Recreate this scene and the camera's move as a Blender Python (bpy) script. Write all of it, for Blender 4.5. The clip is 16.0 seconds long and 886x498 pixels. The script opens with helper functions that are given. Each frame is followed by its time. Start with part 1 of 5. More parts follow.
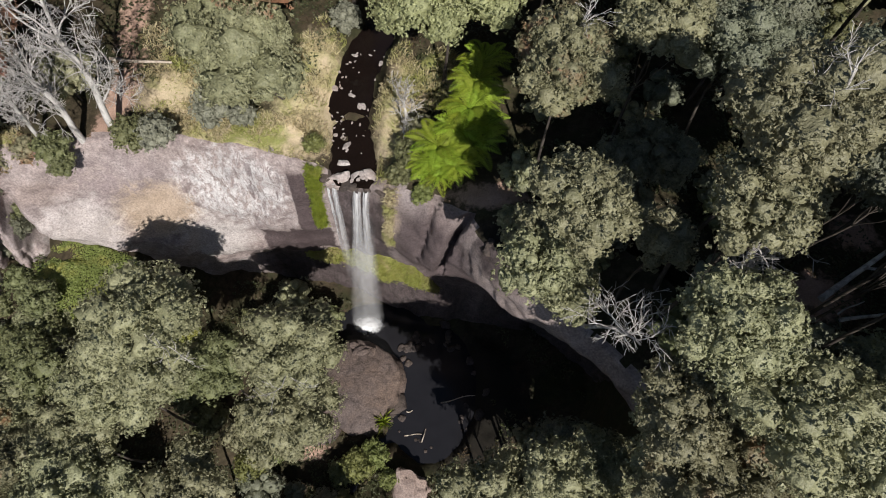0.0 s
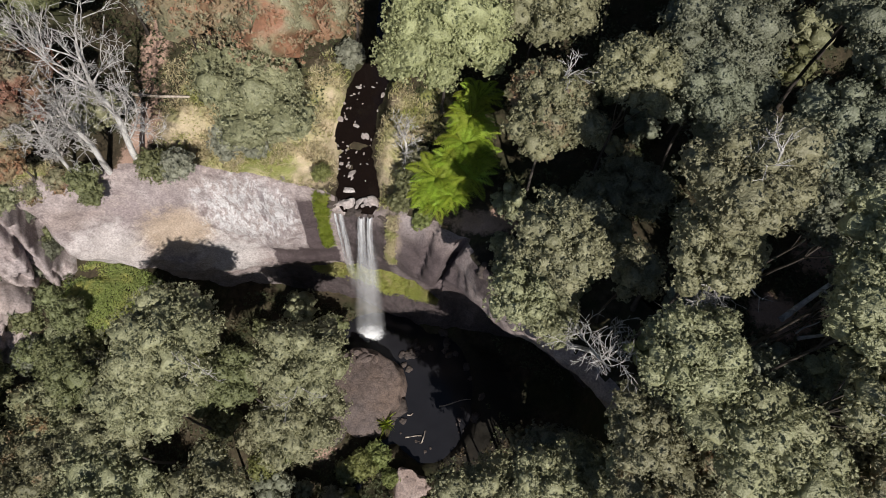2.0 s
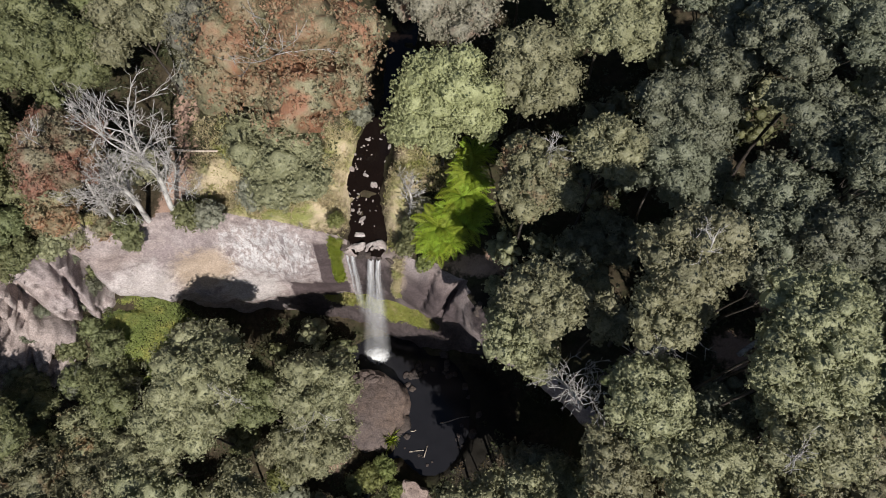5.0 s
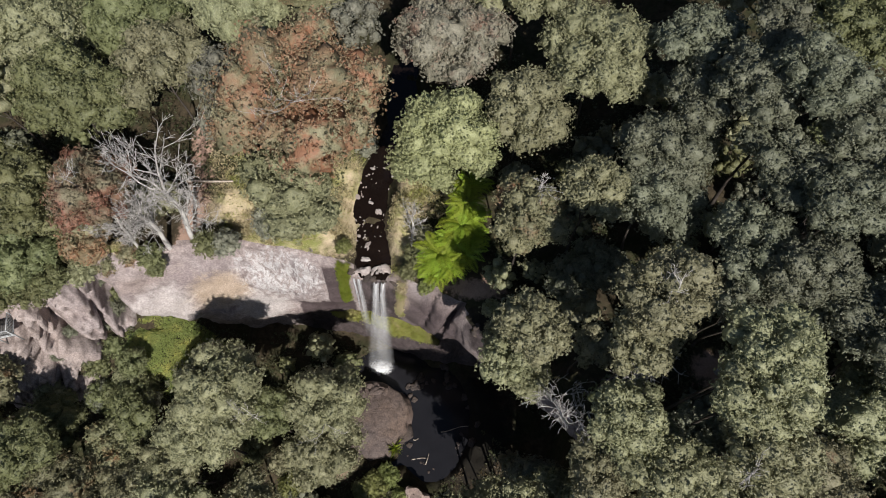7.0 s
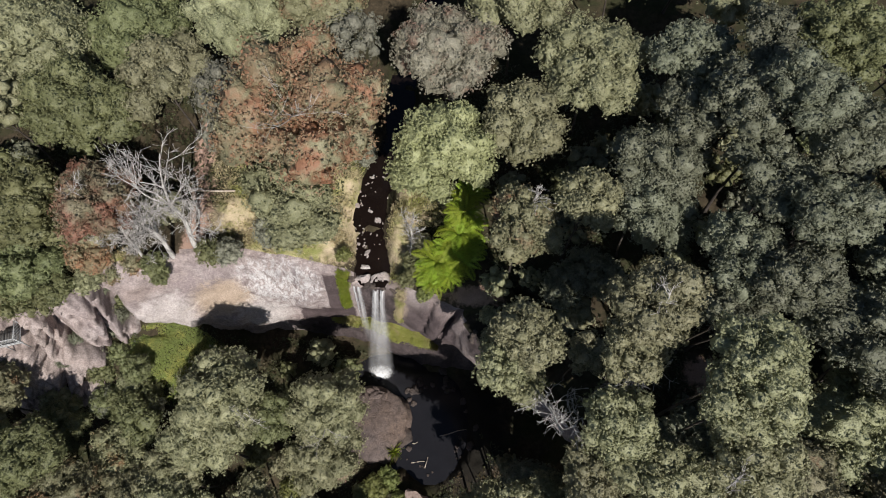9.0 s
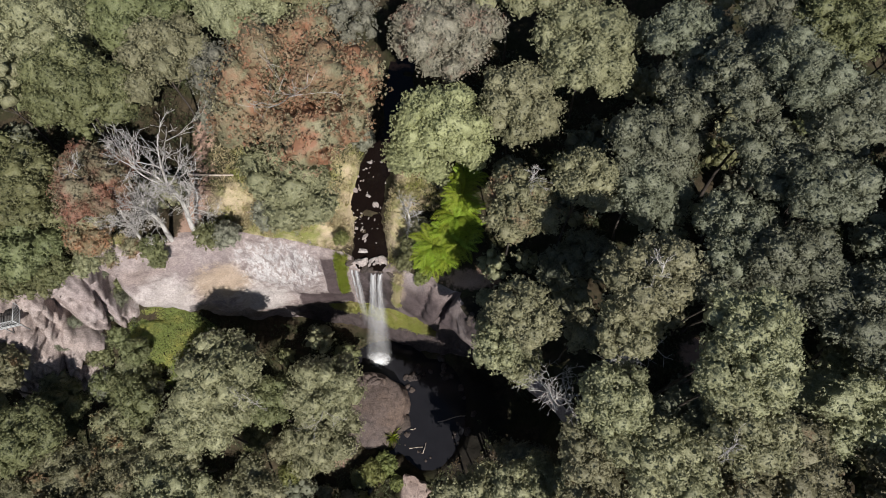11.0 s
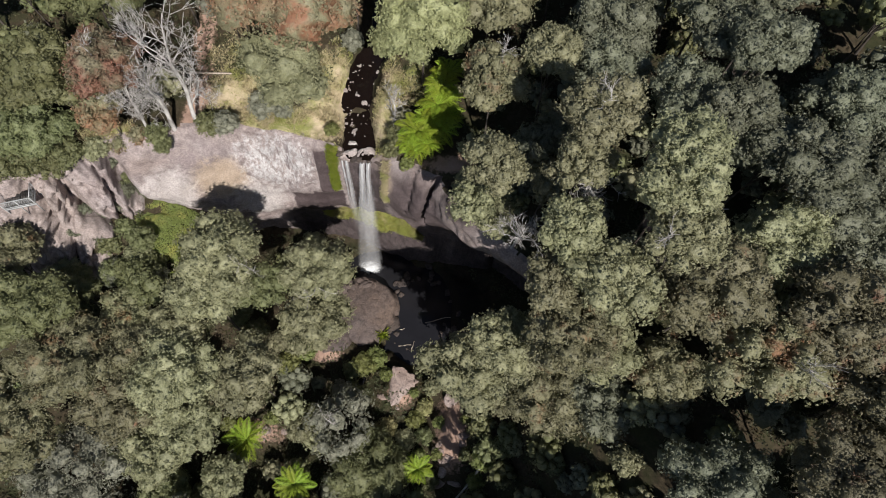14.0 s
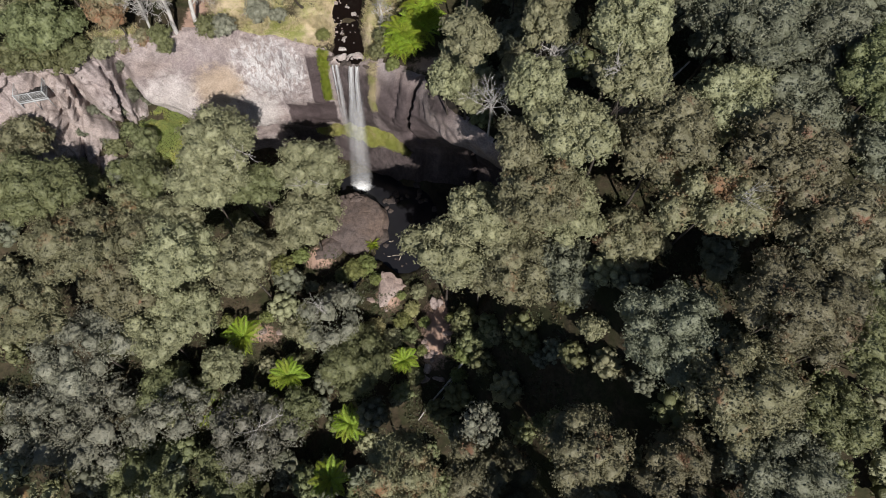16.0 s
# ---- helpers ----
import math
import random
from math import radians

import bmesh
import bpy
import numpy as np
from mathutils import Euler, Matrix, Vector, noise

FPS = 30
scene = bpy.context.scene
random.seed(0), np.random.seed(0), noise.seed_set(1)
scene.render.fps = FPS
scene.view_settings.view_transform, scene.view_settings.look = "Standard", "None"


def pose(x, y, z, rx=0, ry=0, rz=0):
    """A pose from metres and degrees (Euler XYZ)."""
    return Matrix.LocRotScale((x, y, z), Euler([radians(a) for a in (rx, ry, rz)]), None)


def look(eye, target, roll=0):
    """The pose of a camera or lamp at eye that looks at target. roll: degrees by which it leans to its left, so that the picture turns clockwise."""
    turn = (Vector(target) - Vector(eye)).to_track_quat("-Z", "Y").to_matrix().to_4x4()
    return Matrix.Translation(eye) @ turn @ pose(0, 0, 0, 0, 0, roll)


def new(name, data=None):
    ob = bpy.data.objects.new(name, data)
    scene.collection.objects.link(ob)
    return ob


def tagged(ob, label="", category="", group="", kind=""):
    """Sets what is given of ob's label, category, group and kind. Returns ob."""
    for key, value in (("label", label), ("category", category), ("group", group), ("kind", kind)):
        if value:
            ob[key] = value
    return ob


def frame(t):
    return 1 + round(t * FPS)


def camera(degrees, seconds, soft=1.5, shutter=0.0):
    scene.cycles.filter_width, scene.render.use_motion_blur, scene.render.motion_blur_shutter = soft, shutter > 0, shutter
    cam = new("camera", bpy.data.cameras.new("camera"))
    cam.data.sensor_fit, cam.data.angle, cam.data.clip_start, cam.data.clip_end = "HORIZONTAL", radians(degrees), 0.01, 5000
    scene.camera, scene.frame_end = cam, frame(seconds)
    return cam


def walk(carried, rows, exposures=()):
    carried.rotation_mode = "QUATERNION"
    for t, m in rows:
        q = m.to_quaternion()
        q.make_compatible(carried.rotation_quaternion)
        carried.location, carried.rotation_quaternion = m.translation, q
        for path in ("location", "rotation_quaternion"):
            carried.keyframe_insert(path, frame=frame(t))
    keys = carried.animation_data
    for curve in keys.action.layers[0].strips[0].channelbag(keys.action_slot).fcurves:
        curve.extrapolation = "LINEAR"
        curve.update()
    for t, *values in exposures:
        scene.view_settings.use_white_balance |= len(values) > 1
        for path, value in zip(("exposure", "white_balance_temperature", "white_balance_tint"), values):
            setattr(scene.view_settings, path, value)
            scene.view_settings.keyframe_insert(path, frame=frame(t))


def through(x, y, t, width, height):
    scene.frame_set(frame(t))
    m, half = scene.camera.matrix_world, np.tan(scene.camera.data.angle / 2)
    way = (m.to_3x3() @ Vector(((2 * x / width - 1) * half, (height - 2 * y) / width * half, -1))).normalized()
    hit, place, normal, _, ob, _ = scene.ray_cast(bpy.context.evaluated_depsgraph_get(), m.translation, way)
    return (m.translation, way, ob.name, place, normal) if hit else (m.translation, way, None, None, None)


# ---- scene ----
cam = camera(73.7, 16.0, soft=1.0)
PATH = [
    (0, (0.584, -0.128, 57.868), (0.526, 0.742, 56.069), 2.3),
    (0.5, (0.592, -0.041, 58.825), (0.538, 0.808, 57.015), 2.5),
    (1, (0.562, 0.047, 59.929), (0.511, 0.895, 58.118), 2.6),
    (1.5, (0.591, 0.12, 61.095), (0.538, 0.967, 59.284), 2.5),
    (2, (0.597, 0.261, 62.227), (0.544, 1.107, 60.415), 2.4),
    (2.5, (0.56, 0.359, 63.304), (0.508, 1.207, 61.493), 2.5),
    (3, (0.505, 0.458, 64.438), (0.452, 1.308, 62.628), 2.4),
    (3.5, (0.445, 0.548, 65.612), (0.394, 1.398, 63.802), 2.6),
    (4, (0.489, 0.626, 66.642), (0.436, 1.476, 64.833), 2.5),
    (6.5, (0.445, 1.063, 72.18), (0.385, 1.913, 70.37), 1.9),
    (7, (0.382, 1.188, 73.251), (0.324, 2.036, 71.441), 2.0),
    (7.5, (0.304, 1.266, 74.213), (0.249, 2.116, 72.404), 2.2),
    (8, (0.35, 1.374, 74.68), (0.295, 2.225, 72.871), 2.1),
    (10.5, (0.808, 0.807, 74.215), (0.749, 1.656, 72.405), 1.8),
    (11, (0.96, 0.032, 74.162), (0.901, 0.877, 72.35), 1.8),
    (11.5, (1.162, -0.972, 74.143), (1.103, -0.134, 72.328), 1.8),
    (12, (1.411, -2.471, 74.151), (1.355, -1.637, 72.335), 1.9),
    (12.5, (1.915, -4.333, 74.015), (1.858, -3.501, 72.198), 1.8),
    (13, (2.446, -6.456, 73.949), (2.39, -5.627, 72.13), 1.8),
    (13.5, (3.075, -8.657, 73.851), (3.017, -7.832, 72.03), 1.7),
    (14, (3.683, -11.262, 73.77), (3.628, -10.438, 71.948), 1.8),
    (14.5, (4.467, -14.077, 73.568), (4.41, -13.252, 71.747), 1.8),
    (15, (5.156, -17.018, 73.478), (5.103, -16.195, 71.656), 1.9),
    (15.5, (5.75, -20.0, 73.396), (5.702, -19.177, 71.574), 2.2),
    (16, (6.77, -23.288, 73.064), (6.712, -22.462, 71.243), 1.6),
]
walk(cam, [(t, look(eye, target, roll)) for t, eye, target, roll in PATH], [(0, 0.28), (16, 0.28)])

# ---- light ----
SUN_WAY = Vector((0.38, -0.90, 0.88)).normalized()  # towards the sun
SUN_EL = math.asin(SUN_WAY.z)
world = bpy.data.worlds.new("world")
scene.world = world
world.use_nodes = True
wn = world.node_tree.nodes
sky = wn.new("ShaderNodeTexSky")
sky.sky_type = "NISHITA"
sky.sun_disc = False
sky.sun_elevation = SUN_EL
sky.sun_rotation = math.atan2(SUN_WAY.x, SUN_WAY.y)
sky.altitude = 600
wn["Background"].inputs["Strength"].default_value = 0.05
world.node_tree.links.new(sky.outputs["Color"], wn["Background"].inputs["Color"])
sun_data = bpy.data.lights.new("sun", "SUN")
sun_data.energy = 4.6
sun_data.angle = radians(0.53)
sun_data.color = (1.0, 0.95, 0.88)
sun = new("sun", sun_data)
sun.matrix_world = look((60, -160, 160), Vector((60, -160, 160)) - SUN_WAY)


# ---- materials ----
class Nodes:
    """Short hand for a node material."""

    def __init__(self, name):
        self.mat = bpy.data.materials.new(name)
        self.mat.use_nodes = True
        self.tree = self.mat.node_tree
        self.bsdf = self.tree.nodes["Principled BSDF"]
        self.out = self.tree.nodes["Material Output"]

    def add(self, kind, **sets):
        n = self.tree.nodes.new("ShaderNode" + kind)
        for k, v in sets.items():
            n.inputs[k.replace("_", " ")].default_value = v
        return n

    def link(self, a, b):
        self.tree.links.new(a, b)

    def place(self, scale=(1, 1, 1)):
        g = self.add("NewGeometry")
        m = self.add("Mapping")
        m.inputs["Scale"].default_value = scale
        self.link(g.outputs["Position"], m.inputs["Vector"])
        return m.outputs["Vector"]

    def noise(self, vec, scale, detail=5.0, rough=0.6, warp=0.0):
        n = self.add("TexNoise", Scale=scale, Detail=detail, Roughness=rough, Distortion=warp)
        self.link(vec, n.inputs["Vector"])
        return n.outputs["Fac"]

    def ramp(self, fac, stops):
        r = self.add("ValToRGB")
        e = r.color_ramp.elements
        while len(e) < len(stops):
            e.new(0.5)
        for el, (p, c) in zip(e, stops):
            el.position = p
            el.color = (*c, 1) if len(c) == 3 else c
        self.link(fac, r.inputs["Fac"])
        return r.outputs["Color"]

    def mix(self, fac, a, b, how="MIX"):
        m = self.tree.nodes.new("ShaderNodeMix")
        m.data_type = "RGBA"
        m.blend_type = how
        for sock, v in ((m.inputs[0], fac), (m.inputs[6], a), (m.inputs[7], b)):
            if isinstance(v, bpy.types.NodeSocket):
                self.link(v, sock)
            else:
                sock.default_value = v if not isinstance(v, tuple) else (*v, 1)
        return m.outputs[2]

    def maths(self, op, a, b=0.0, c=0.0):
        m = self.tree.nodes.new("ShaderNodeMath")
        m.operation = op
        for sock, v in zip(m.inputs, (a, b, c)):
            if isinstance(v, bpy.types.NodeSocket):
                self.link(v, sock)
            else:
                sock.default_value = v
        return m.outputs[0]

    def bump(self, height, strength=0.5, distance=0.1):
        b = self.add("Bump", Strength=strength, Distance=distance)
        self.link(height, b.inputs["Height"])
        self.link(b.outputs["Normal"], self.bsdf.inputs["Normal"])

    def base(self, col, rough=0.8, spec=0.3):
        if isinstance(col, tuple):
            self.bsdf.inputs["Base Color"].default_value = (*col, 1)
        else:
            self.link(col, self.bsdf.inputs["Base Color"])
        self.bsdf.inputs["Roughness"].default_value = rough
        self.bsdf.inputs["Specular IOR Level"].default_value = spec
        return self.mat


def near(n, centre, reach, noisy=None, wobble=0.0):
    """A soft patch about a place, ragged by a noise: 1 inside, 0 outside."""
    m = n.add("Mapping")
    g = n.add("NewGeometry")
    n.link(g.outputs["Position"], m.inputs["Vector"])
    m.vector_type = "POINT"
    m.inputs["Scale"].default_value = tuple(1 / r for r in reach)
    m.inputs["Location"].default_value = tuple(-c / r for c, r in zip(centre, reach))
    l = n.add("VectorMath")
    l.operation = "LENGTH"
    n.link(m.outputs["Vector"], l.inputs[0])
    d = l.outputs["Value"]
    if noisy is not None:
        d = n.maths("ADD", d, n.maths("MULTIPLY", n.maths("SUBTRACT", noisy, 0.5), wobble))
    r = n.add("MapRange")
    n.link(d, r.inputs["Value"])
    r.inputs["From Min"].default_value, r.inputs["From Max"].default_value = 1.0, 0.6
    return r.outputs["Result"]


def slab(n, centre, reach, noisy, wobble, edge=0.88):
    """A patch with nearly straight sides about a place, its border ragged by a noise: 1 inside, 0 outside."""
    g = n.add("NewGeometry")
    sep = n.add("SeparateXYZ")
    n.link(g.outputs["Position"], sep.inputs[0])
    d = None
    for k, c, r in zip("XYZ", centre, reach):
        a = n.maths("DIVIDE", n.maths("ABSOLUTE", n.maths("SUBTRACT", sep.outputs[k], c)), r)
        d = a if d is None else n.maths("MAXIMUM", d, a)
    d = n.maths("ADD", d, n.maths("MULTIPLY", n.maths("SUBTRACT", noisy, 0.5), wobble))
    r = n.add("MapRange")
    n.link(d, r.inputs["Value"])
    r.inputs["From Min"].default_value, r.inputs["From Max"].default_value = 1.0, edge
    return r.outputs["Result"]


def rock_material(name, light, dark, tan, cliff=False):
    n = Nodes(name)
    v = n.place()
    big = n.noise(v, 0.22, 5, 0.6, 0.4)
    mid = n.noise(v, 1.1, 6, 0.65, 0.6)
    fine = n.noise(v, 7.0, 6, 0.7)

    def lay(col, where, amount, paint):
        return n.mix(n.maths("MULTIPLY", where, amount), col, paint)

    col = n.mix(n.ramp(big, [(0.38, (0, 0, 0)), (0.62, (1, 1, 1))]), light, tan)
    col = n.mix(n.ramp(mid, [(0.46, (0, 0, 0)), (0.70, (0.7, 0.7, 0.7) if cliff else (0.8, 0.8, 0.8))]), col, dark)
    if cliff:
        run = n.noise(n.place((1.1, 1.1, 0.10)), 1.0, 5, 0.65, 0.3)
        speck = n.ramp(n.noise(n.place((1.5, 1.5, 0.5)), 1.6, 8, 0.78, 0.6), [(0.43, (0, 0, 0)), (0.55, (1, 1, 1))])
        col = lay(col, n.ramp(run, [(0.56, (0, 0, 0)), (0.68, (1, 1, 1))]), 0.35, dark)
        mottle = n.ramp(n.noise(n.place((1.0, 1.0, 0.7)), 0.55, 8, 0.72, 0.8), [(0.48, (0, 0, 0)), (0.60, (1, 1, 1))])
        col = lay(col, mottle, 0.5, (0.215, 0.178, 0.180))
        # the stains of the pale slab: tan and mauve to the west, a bleached patch, dark drips beyond it
        col = lay(col, near(n, (-23.3, 20.4, 16.9), (3.6, 5.0, 3.6), mid, 1.2), 0.7, n.mix(fine, (0.44, 0.345, 0.25), (0.35, 0.27, 0.20)))
        col = lay(col, n.maths("MULTIPLY", near(n, (-25.2, 20.8, 21.0), (4.6, 4.5, 3.2), mid, 1.4), n.ramp(mid, [(0.4, (0, 0, 0)), (0.6, (1, 1, 1))])), 0.6, (0.25, 0.205, 0.21))
        col = lay(col, n.maths("MULTIPLY", near(n, (-16.8, 22.0, 19.0), (5.0, 4.6, 4.8), mid, 1.4), speck), 0.8, (0.57, 0.56, 0.57))
        col = lay(col, near(n, (-20.2, 21.0, 12.5), (3.4, 5.0, 4.0), mid, 1.2), 0.5, (0.55, 0.52, 0.51))
        col = lay(col, near(n, (-28.5, 18.5, 16.5), (3.6, 5.0, 4.2), mid, 1.2), 0.45, (0.54, 0.51, 0.50))
        drip = n.ramp(n.noise(n.place((0.95, 0.95, 0.12)), 1.5, 6, 0.7, 0.4), [(0.5, (0, 0, 0)), (0.57, (1, 1, 1))])
        col = lay(col, n.maths("MULTIPLY", near(n, (-14.8, 22.0, 19.4), (3.0, 5.0, 3.8), mid, 0.7), drip), 0.75, (0.15, 0.12, 0.125))
        # panels of dark bare rock where the pale skin has come away
        bare = n.mix(n.noise(n.place((1, 1, 0.3)), 1.4, 5, 0.65), (0.052, 0.039, 0.041), (0.085, 0.064, 0.067))
        for centre, reach in (((-11.75, 21.5, 17.6), (0.95, 5.0, 4.0)), ((-14.3, 21.5, 10.6), (2.1, 5.0, 3.2)), ((-12.0, 21.5, 11.4), (1.8, 5.0, 2.9))):
            col = lay(col, slab(n, centre, reach, mid, 0.5), 0.95, bare)
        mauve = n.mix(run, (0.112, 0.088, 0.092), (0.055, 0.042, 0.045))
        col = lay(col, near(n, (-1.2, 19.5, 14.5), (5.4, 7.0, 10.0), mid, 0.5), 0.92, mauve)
        col = lay(col, n.maths("MULTIPLY", near(n, (-4.9, 21.0, 20.0), (1.0, 4.0, 3.4), mid, 0.7), 0.8), 1.0, n.mix(mid, (0.34, 0.28, 0.22), (0.22, 0.17, 0.15)))
        # wet behind the falls; wet plus painted shade at the foot and eastern wall
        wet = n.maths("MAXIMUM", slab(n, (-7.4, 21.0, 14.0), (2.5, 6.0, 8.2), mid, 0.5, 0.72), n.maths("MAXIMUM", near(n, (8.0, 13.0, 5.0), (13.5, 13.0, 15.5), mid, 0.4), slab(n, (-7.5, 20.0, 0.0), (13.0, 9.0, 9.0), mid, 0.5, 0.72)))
        # a darker patch above the eastern ledge
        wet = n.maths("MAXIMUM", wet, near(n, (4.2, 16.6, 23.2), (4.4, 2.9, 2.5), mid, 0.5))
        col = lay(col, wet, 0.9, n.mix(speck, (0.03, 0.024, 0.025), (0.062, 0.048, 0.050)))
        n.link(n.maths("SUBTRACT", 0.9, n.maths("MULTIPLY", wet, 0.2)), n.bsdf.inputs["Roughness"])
        # seams and chips of the broken western spur
        spur = near(n, (-38.0, 11.5, 18.0), (5.6, 8.5, 9.5))
        joint = n.add("TexVoronoi", Scale=0.42)
        joint.feature = "DISTANCE_TO_EDGE"
        n.link(n.mix(1.0, n.place((1.0, 0.7, 0.55)), n.add("TexNoise", Scale=0.6, Detail=4.0).outputs["Color"], "ADD"), joint.inputs["Vector"])
        seam = n.ramp(joint.outputs["Distance"], [(0.012, (1, 1, 1)), (0.05, (0, 0, 0))])
        col = lay(col, n.maths("MULTIPLY", seam, spur), 0.6, (0.05, 0.03, 0.028))
        chip = n.ramp(n.noise(n.place((1.6, 1.6, 0.7)), 1.5, 6, 0.7, 0.8), [(0.52, (0, 0, 0)), (0.6, (1, 1, 1))])
        col = lay(col, n.maths("MULTIPLY", chip, spur), 0.4, (0.13, 0.105, 0.10))
        col = lay(col, n.maths("MULTIPLY", spur, mid), 0.5, (0.45, 0.38, 0.34))
    col = n.mix(0.7, col, n.ramp(fine, [(0.3, (0.2, 0.2, 0.2)), (0.7, (0.8, 0.8, 0.8))]), "OVERLAY")
    h = n.maths("ADD", n.maths("MULTIPLY", fine, 0.4), mid)
    n.bump(h, 0.45 if cliff else 0.7, 0.14 if cliff else 0.3)
    return n.base(col, 0.85, 0.15 if cliff else 0.3)


def leaf_material(name, dark, light, tint=None, amount=0.0, through=0.25):
    """Foliage: one hue, from leaf to leaf and from tree to tree a little off, with tips of another hue on part of the crown."""
    n = Nodes(name)
    g = n.add("NewGeometry")
    o = n.add("ObjectInfo")
    v = n.place()
    leaf = n.noise(v, 8.0, 2, 0.6)
    speck = n.ramp(leaf, [(0.4, (0, 0, 0)), (0.6, (1, 1, 1))])
    col = n.mix(n.maths("ADD", 0.12, n.maths("ADD", n.maths("MULTIPLY", g.outputs["Random Per Island"], 0.38), n.maths("MULTIPLY", speck, 0.32))), dark, light)
    n.bump(leaf, 0.8, 0.12)
    if tint:
        where = n.noise(v, 0.45, 3, 0.6)
        fac = n.ramp(where, [(0.62 - 0.3 * amount, (0, 0, 0)), (0.72 - 0.2 * amount, (1, 1, 1))])
        fac = n.maths("MULTIPLY", n.maths("MULTIPLY", fac, n.maths("ADD", g.outputs["Random Per Island"], 0.35)), 0.9)
        col = n.mix(fac, col, tint)
    tree = n.add("HueSaturation")
    n.link(col, tree.inputs["Color"])
    n.link(n.maths("ADD", 0.475, n.maths("MULTIPLY", o.outputs["Random"], 0.035)), tree.inputs["Hue"])
    n.link(n.maths("ADD", 0.84, n.maths("MULTIPLY", o.outputs["Random"], 0.32)), tree.inputs["Value"])
    clump = n.noise(v, 2.2, 3, 0.6)
    col = n.mix(0.36, tree.outputs["Color"], n.ramp(clump, [(0.3, (0.3, 0.3, 0.3)), (0.7, (0.72, 0.72, 0.68))]), "OVERLAY")
    n.base(col, 0.45, 0.45)
    t = n.add("BsdfTranslucent")
    n.link(col, t.inputs["Color"])
    mixed = n.add("MixShader", Fac=through)
    n.link(n.bsdf.outputs[0], mixed.inputs[1])
    n.link(t.outputs[0], mixed.inputs[2])
    n.link(mixed.outputs[0], n.out.inputs["Surface"])
    return n.mat


def bark_material(name, pale, dark):
    n = Nodes(name)
    v = n.place((3, 3, 0.8))
    a = n.noise(v, 1.2, 6, 0.7)
    col = n.mix(n.ramp(a, [(0.42, (0, 0, 0)), (0.62, (1, 1, 1))]), pale, dark)
    n.bump(a, 0.5, 0.05)
    return n.base(col, 0.85, 0.2)


def ground_material():
    n = Nodes("ground")
    v = n.place()
    big = n.noise(v, 0.25, 5, 0.65, 0.5)
    mid = n.noise(v, 1.7, 6, 0.7)
    fine = n.noise(v, 11.0, 5, 0.7)
    litter = n.mix(n.ramp(mid, [(0.35, (0, 0, 0)), (0.65, (1, 1, 1))]), (0.03, 0.025, 0.016), (0.075, 0.058, 0.038))
    green = n.mix(mid, (0.020, 0.026, 0.012), (0.042, 0.046, 0.020))
    col = n.mix(n.ramp(big, [(0.45, (0, 0, 0)), (0.6, (0.8, 0.8, 0.8))]), litter, green)
    straw = n.mix(n.ramp(big, [(0.42, (0, 0, 0)), (0.6, (1, 1, 1))]), n.mix(mid, (0.58, 0.48, 0.34), (0.44, 0.36, 0.24)), n.mix(mid, (0.30, 0.30, 0.11), (0.22, 0.24, 0.08)))
    for centre, reach in (((-15.5, 24.6, 24), (7.0, 2.3, 6)), ((-11.6, 28.5, 24), (3.0, 6.5, 6)), ((-19.5, 27.0, 25), (5.0, 4.0, 6)), ((-5.0, 27.0, 24), (1.9, 6.0, 6)), ((-30.5, 19.8, 24), (4.5, 1.8, 5)), ((-2.5, 30.5, 24), (2.2, 2.6, 5))):
        col = n.mix(near(n, centre, reach, mid, 0.9), col, straw)
    earth = n.mix(mid, (0.46, 0.31, 0.25), (0.28, 0.19, 0.145))
    for centre, reach in (((4.6, -2.6, 3), (2.3, 6.0, 6)), ((-18.7, -4.0, 0), (3.6, 1.5, 4)), ((-24.7, 24.5, 25), (1.2, 6.5, 5)), ((-25.6, 33.5, 27), (1.3, 6.5, 6)), ((22.4, 15.2, 24), (2.4, 1.7, 8)), ((25.2, 19.6, 24), (1.6, 1.4, 8)), ((2.2, 21.0, 22), (3.2, 1.3, 5)), ((-11.6, 6.0, 2.5), (2.2, 1.6, 4)), ((-1.6, 2.4, 2), (1.8, 2.4, 5))):
        col = n.mix(near(n, centre, reach, mid, 1.7), col, earth)
    # wet rubble with shade painted round the pool; darker patch on the eastern rim
    damp_shade = n.maths("MAXIMUM", near(n, (3.0, 12.0, 0), (8.0, 8.5, 7), mid, 0.5), near(n, (4.4, 17.0, 23.0), (4.0, 3.0, 3.0), mid, 0.5))
    col = n.mix(n.maths("MULTIPLY", damp_shade, 0.92), col, (0.018, 0.016, 0.014))
    col = n.mix(0.5, col, n.ramp(fine, [(0.3, (0.25, 0.25, 0.25)), (0.7, (0.75, 0.75, 0.75))]), "OVERLAY")
    n.bump(n.maths("ADD", mid, n.maths("MULTIPLY", fine, 0.5)), 0.6, 0.12)
    return n.base(col, 0.95, 0.15)


def water_material(name, col, rough, bump):
    n = Nodes(name)
    v = n.place()
    a = n.noise(v, 2.2, 4, 0.6)
    murk = n.mix(n.noise(v, 0.5, 3), col, tuple(c * 0.55 for c in col))
    n.bump(a, bump, 0.05)
    n.bsdf.inputs["IOR"].default_value = 1.33
    return n.base(murk, rough, 0.5)


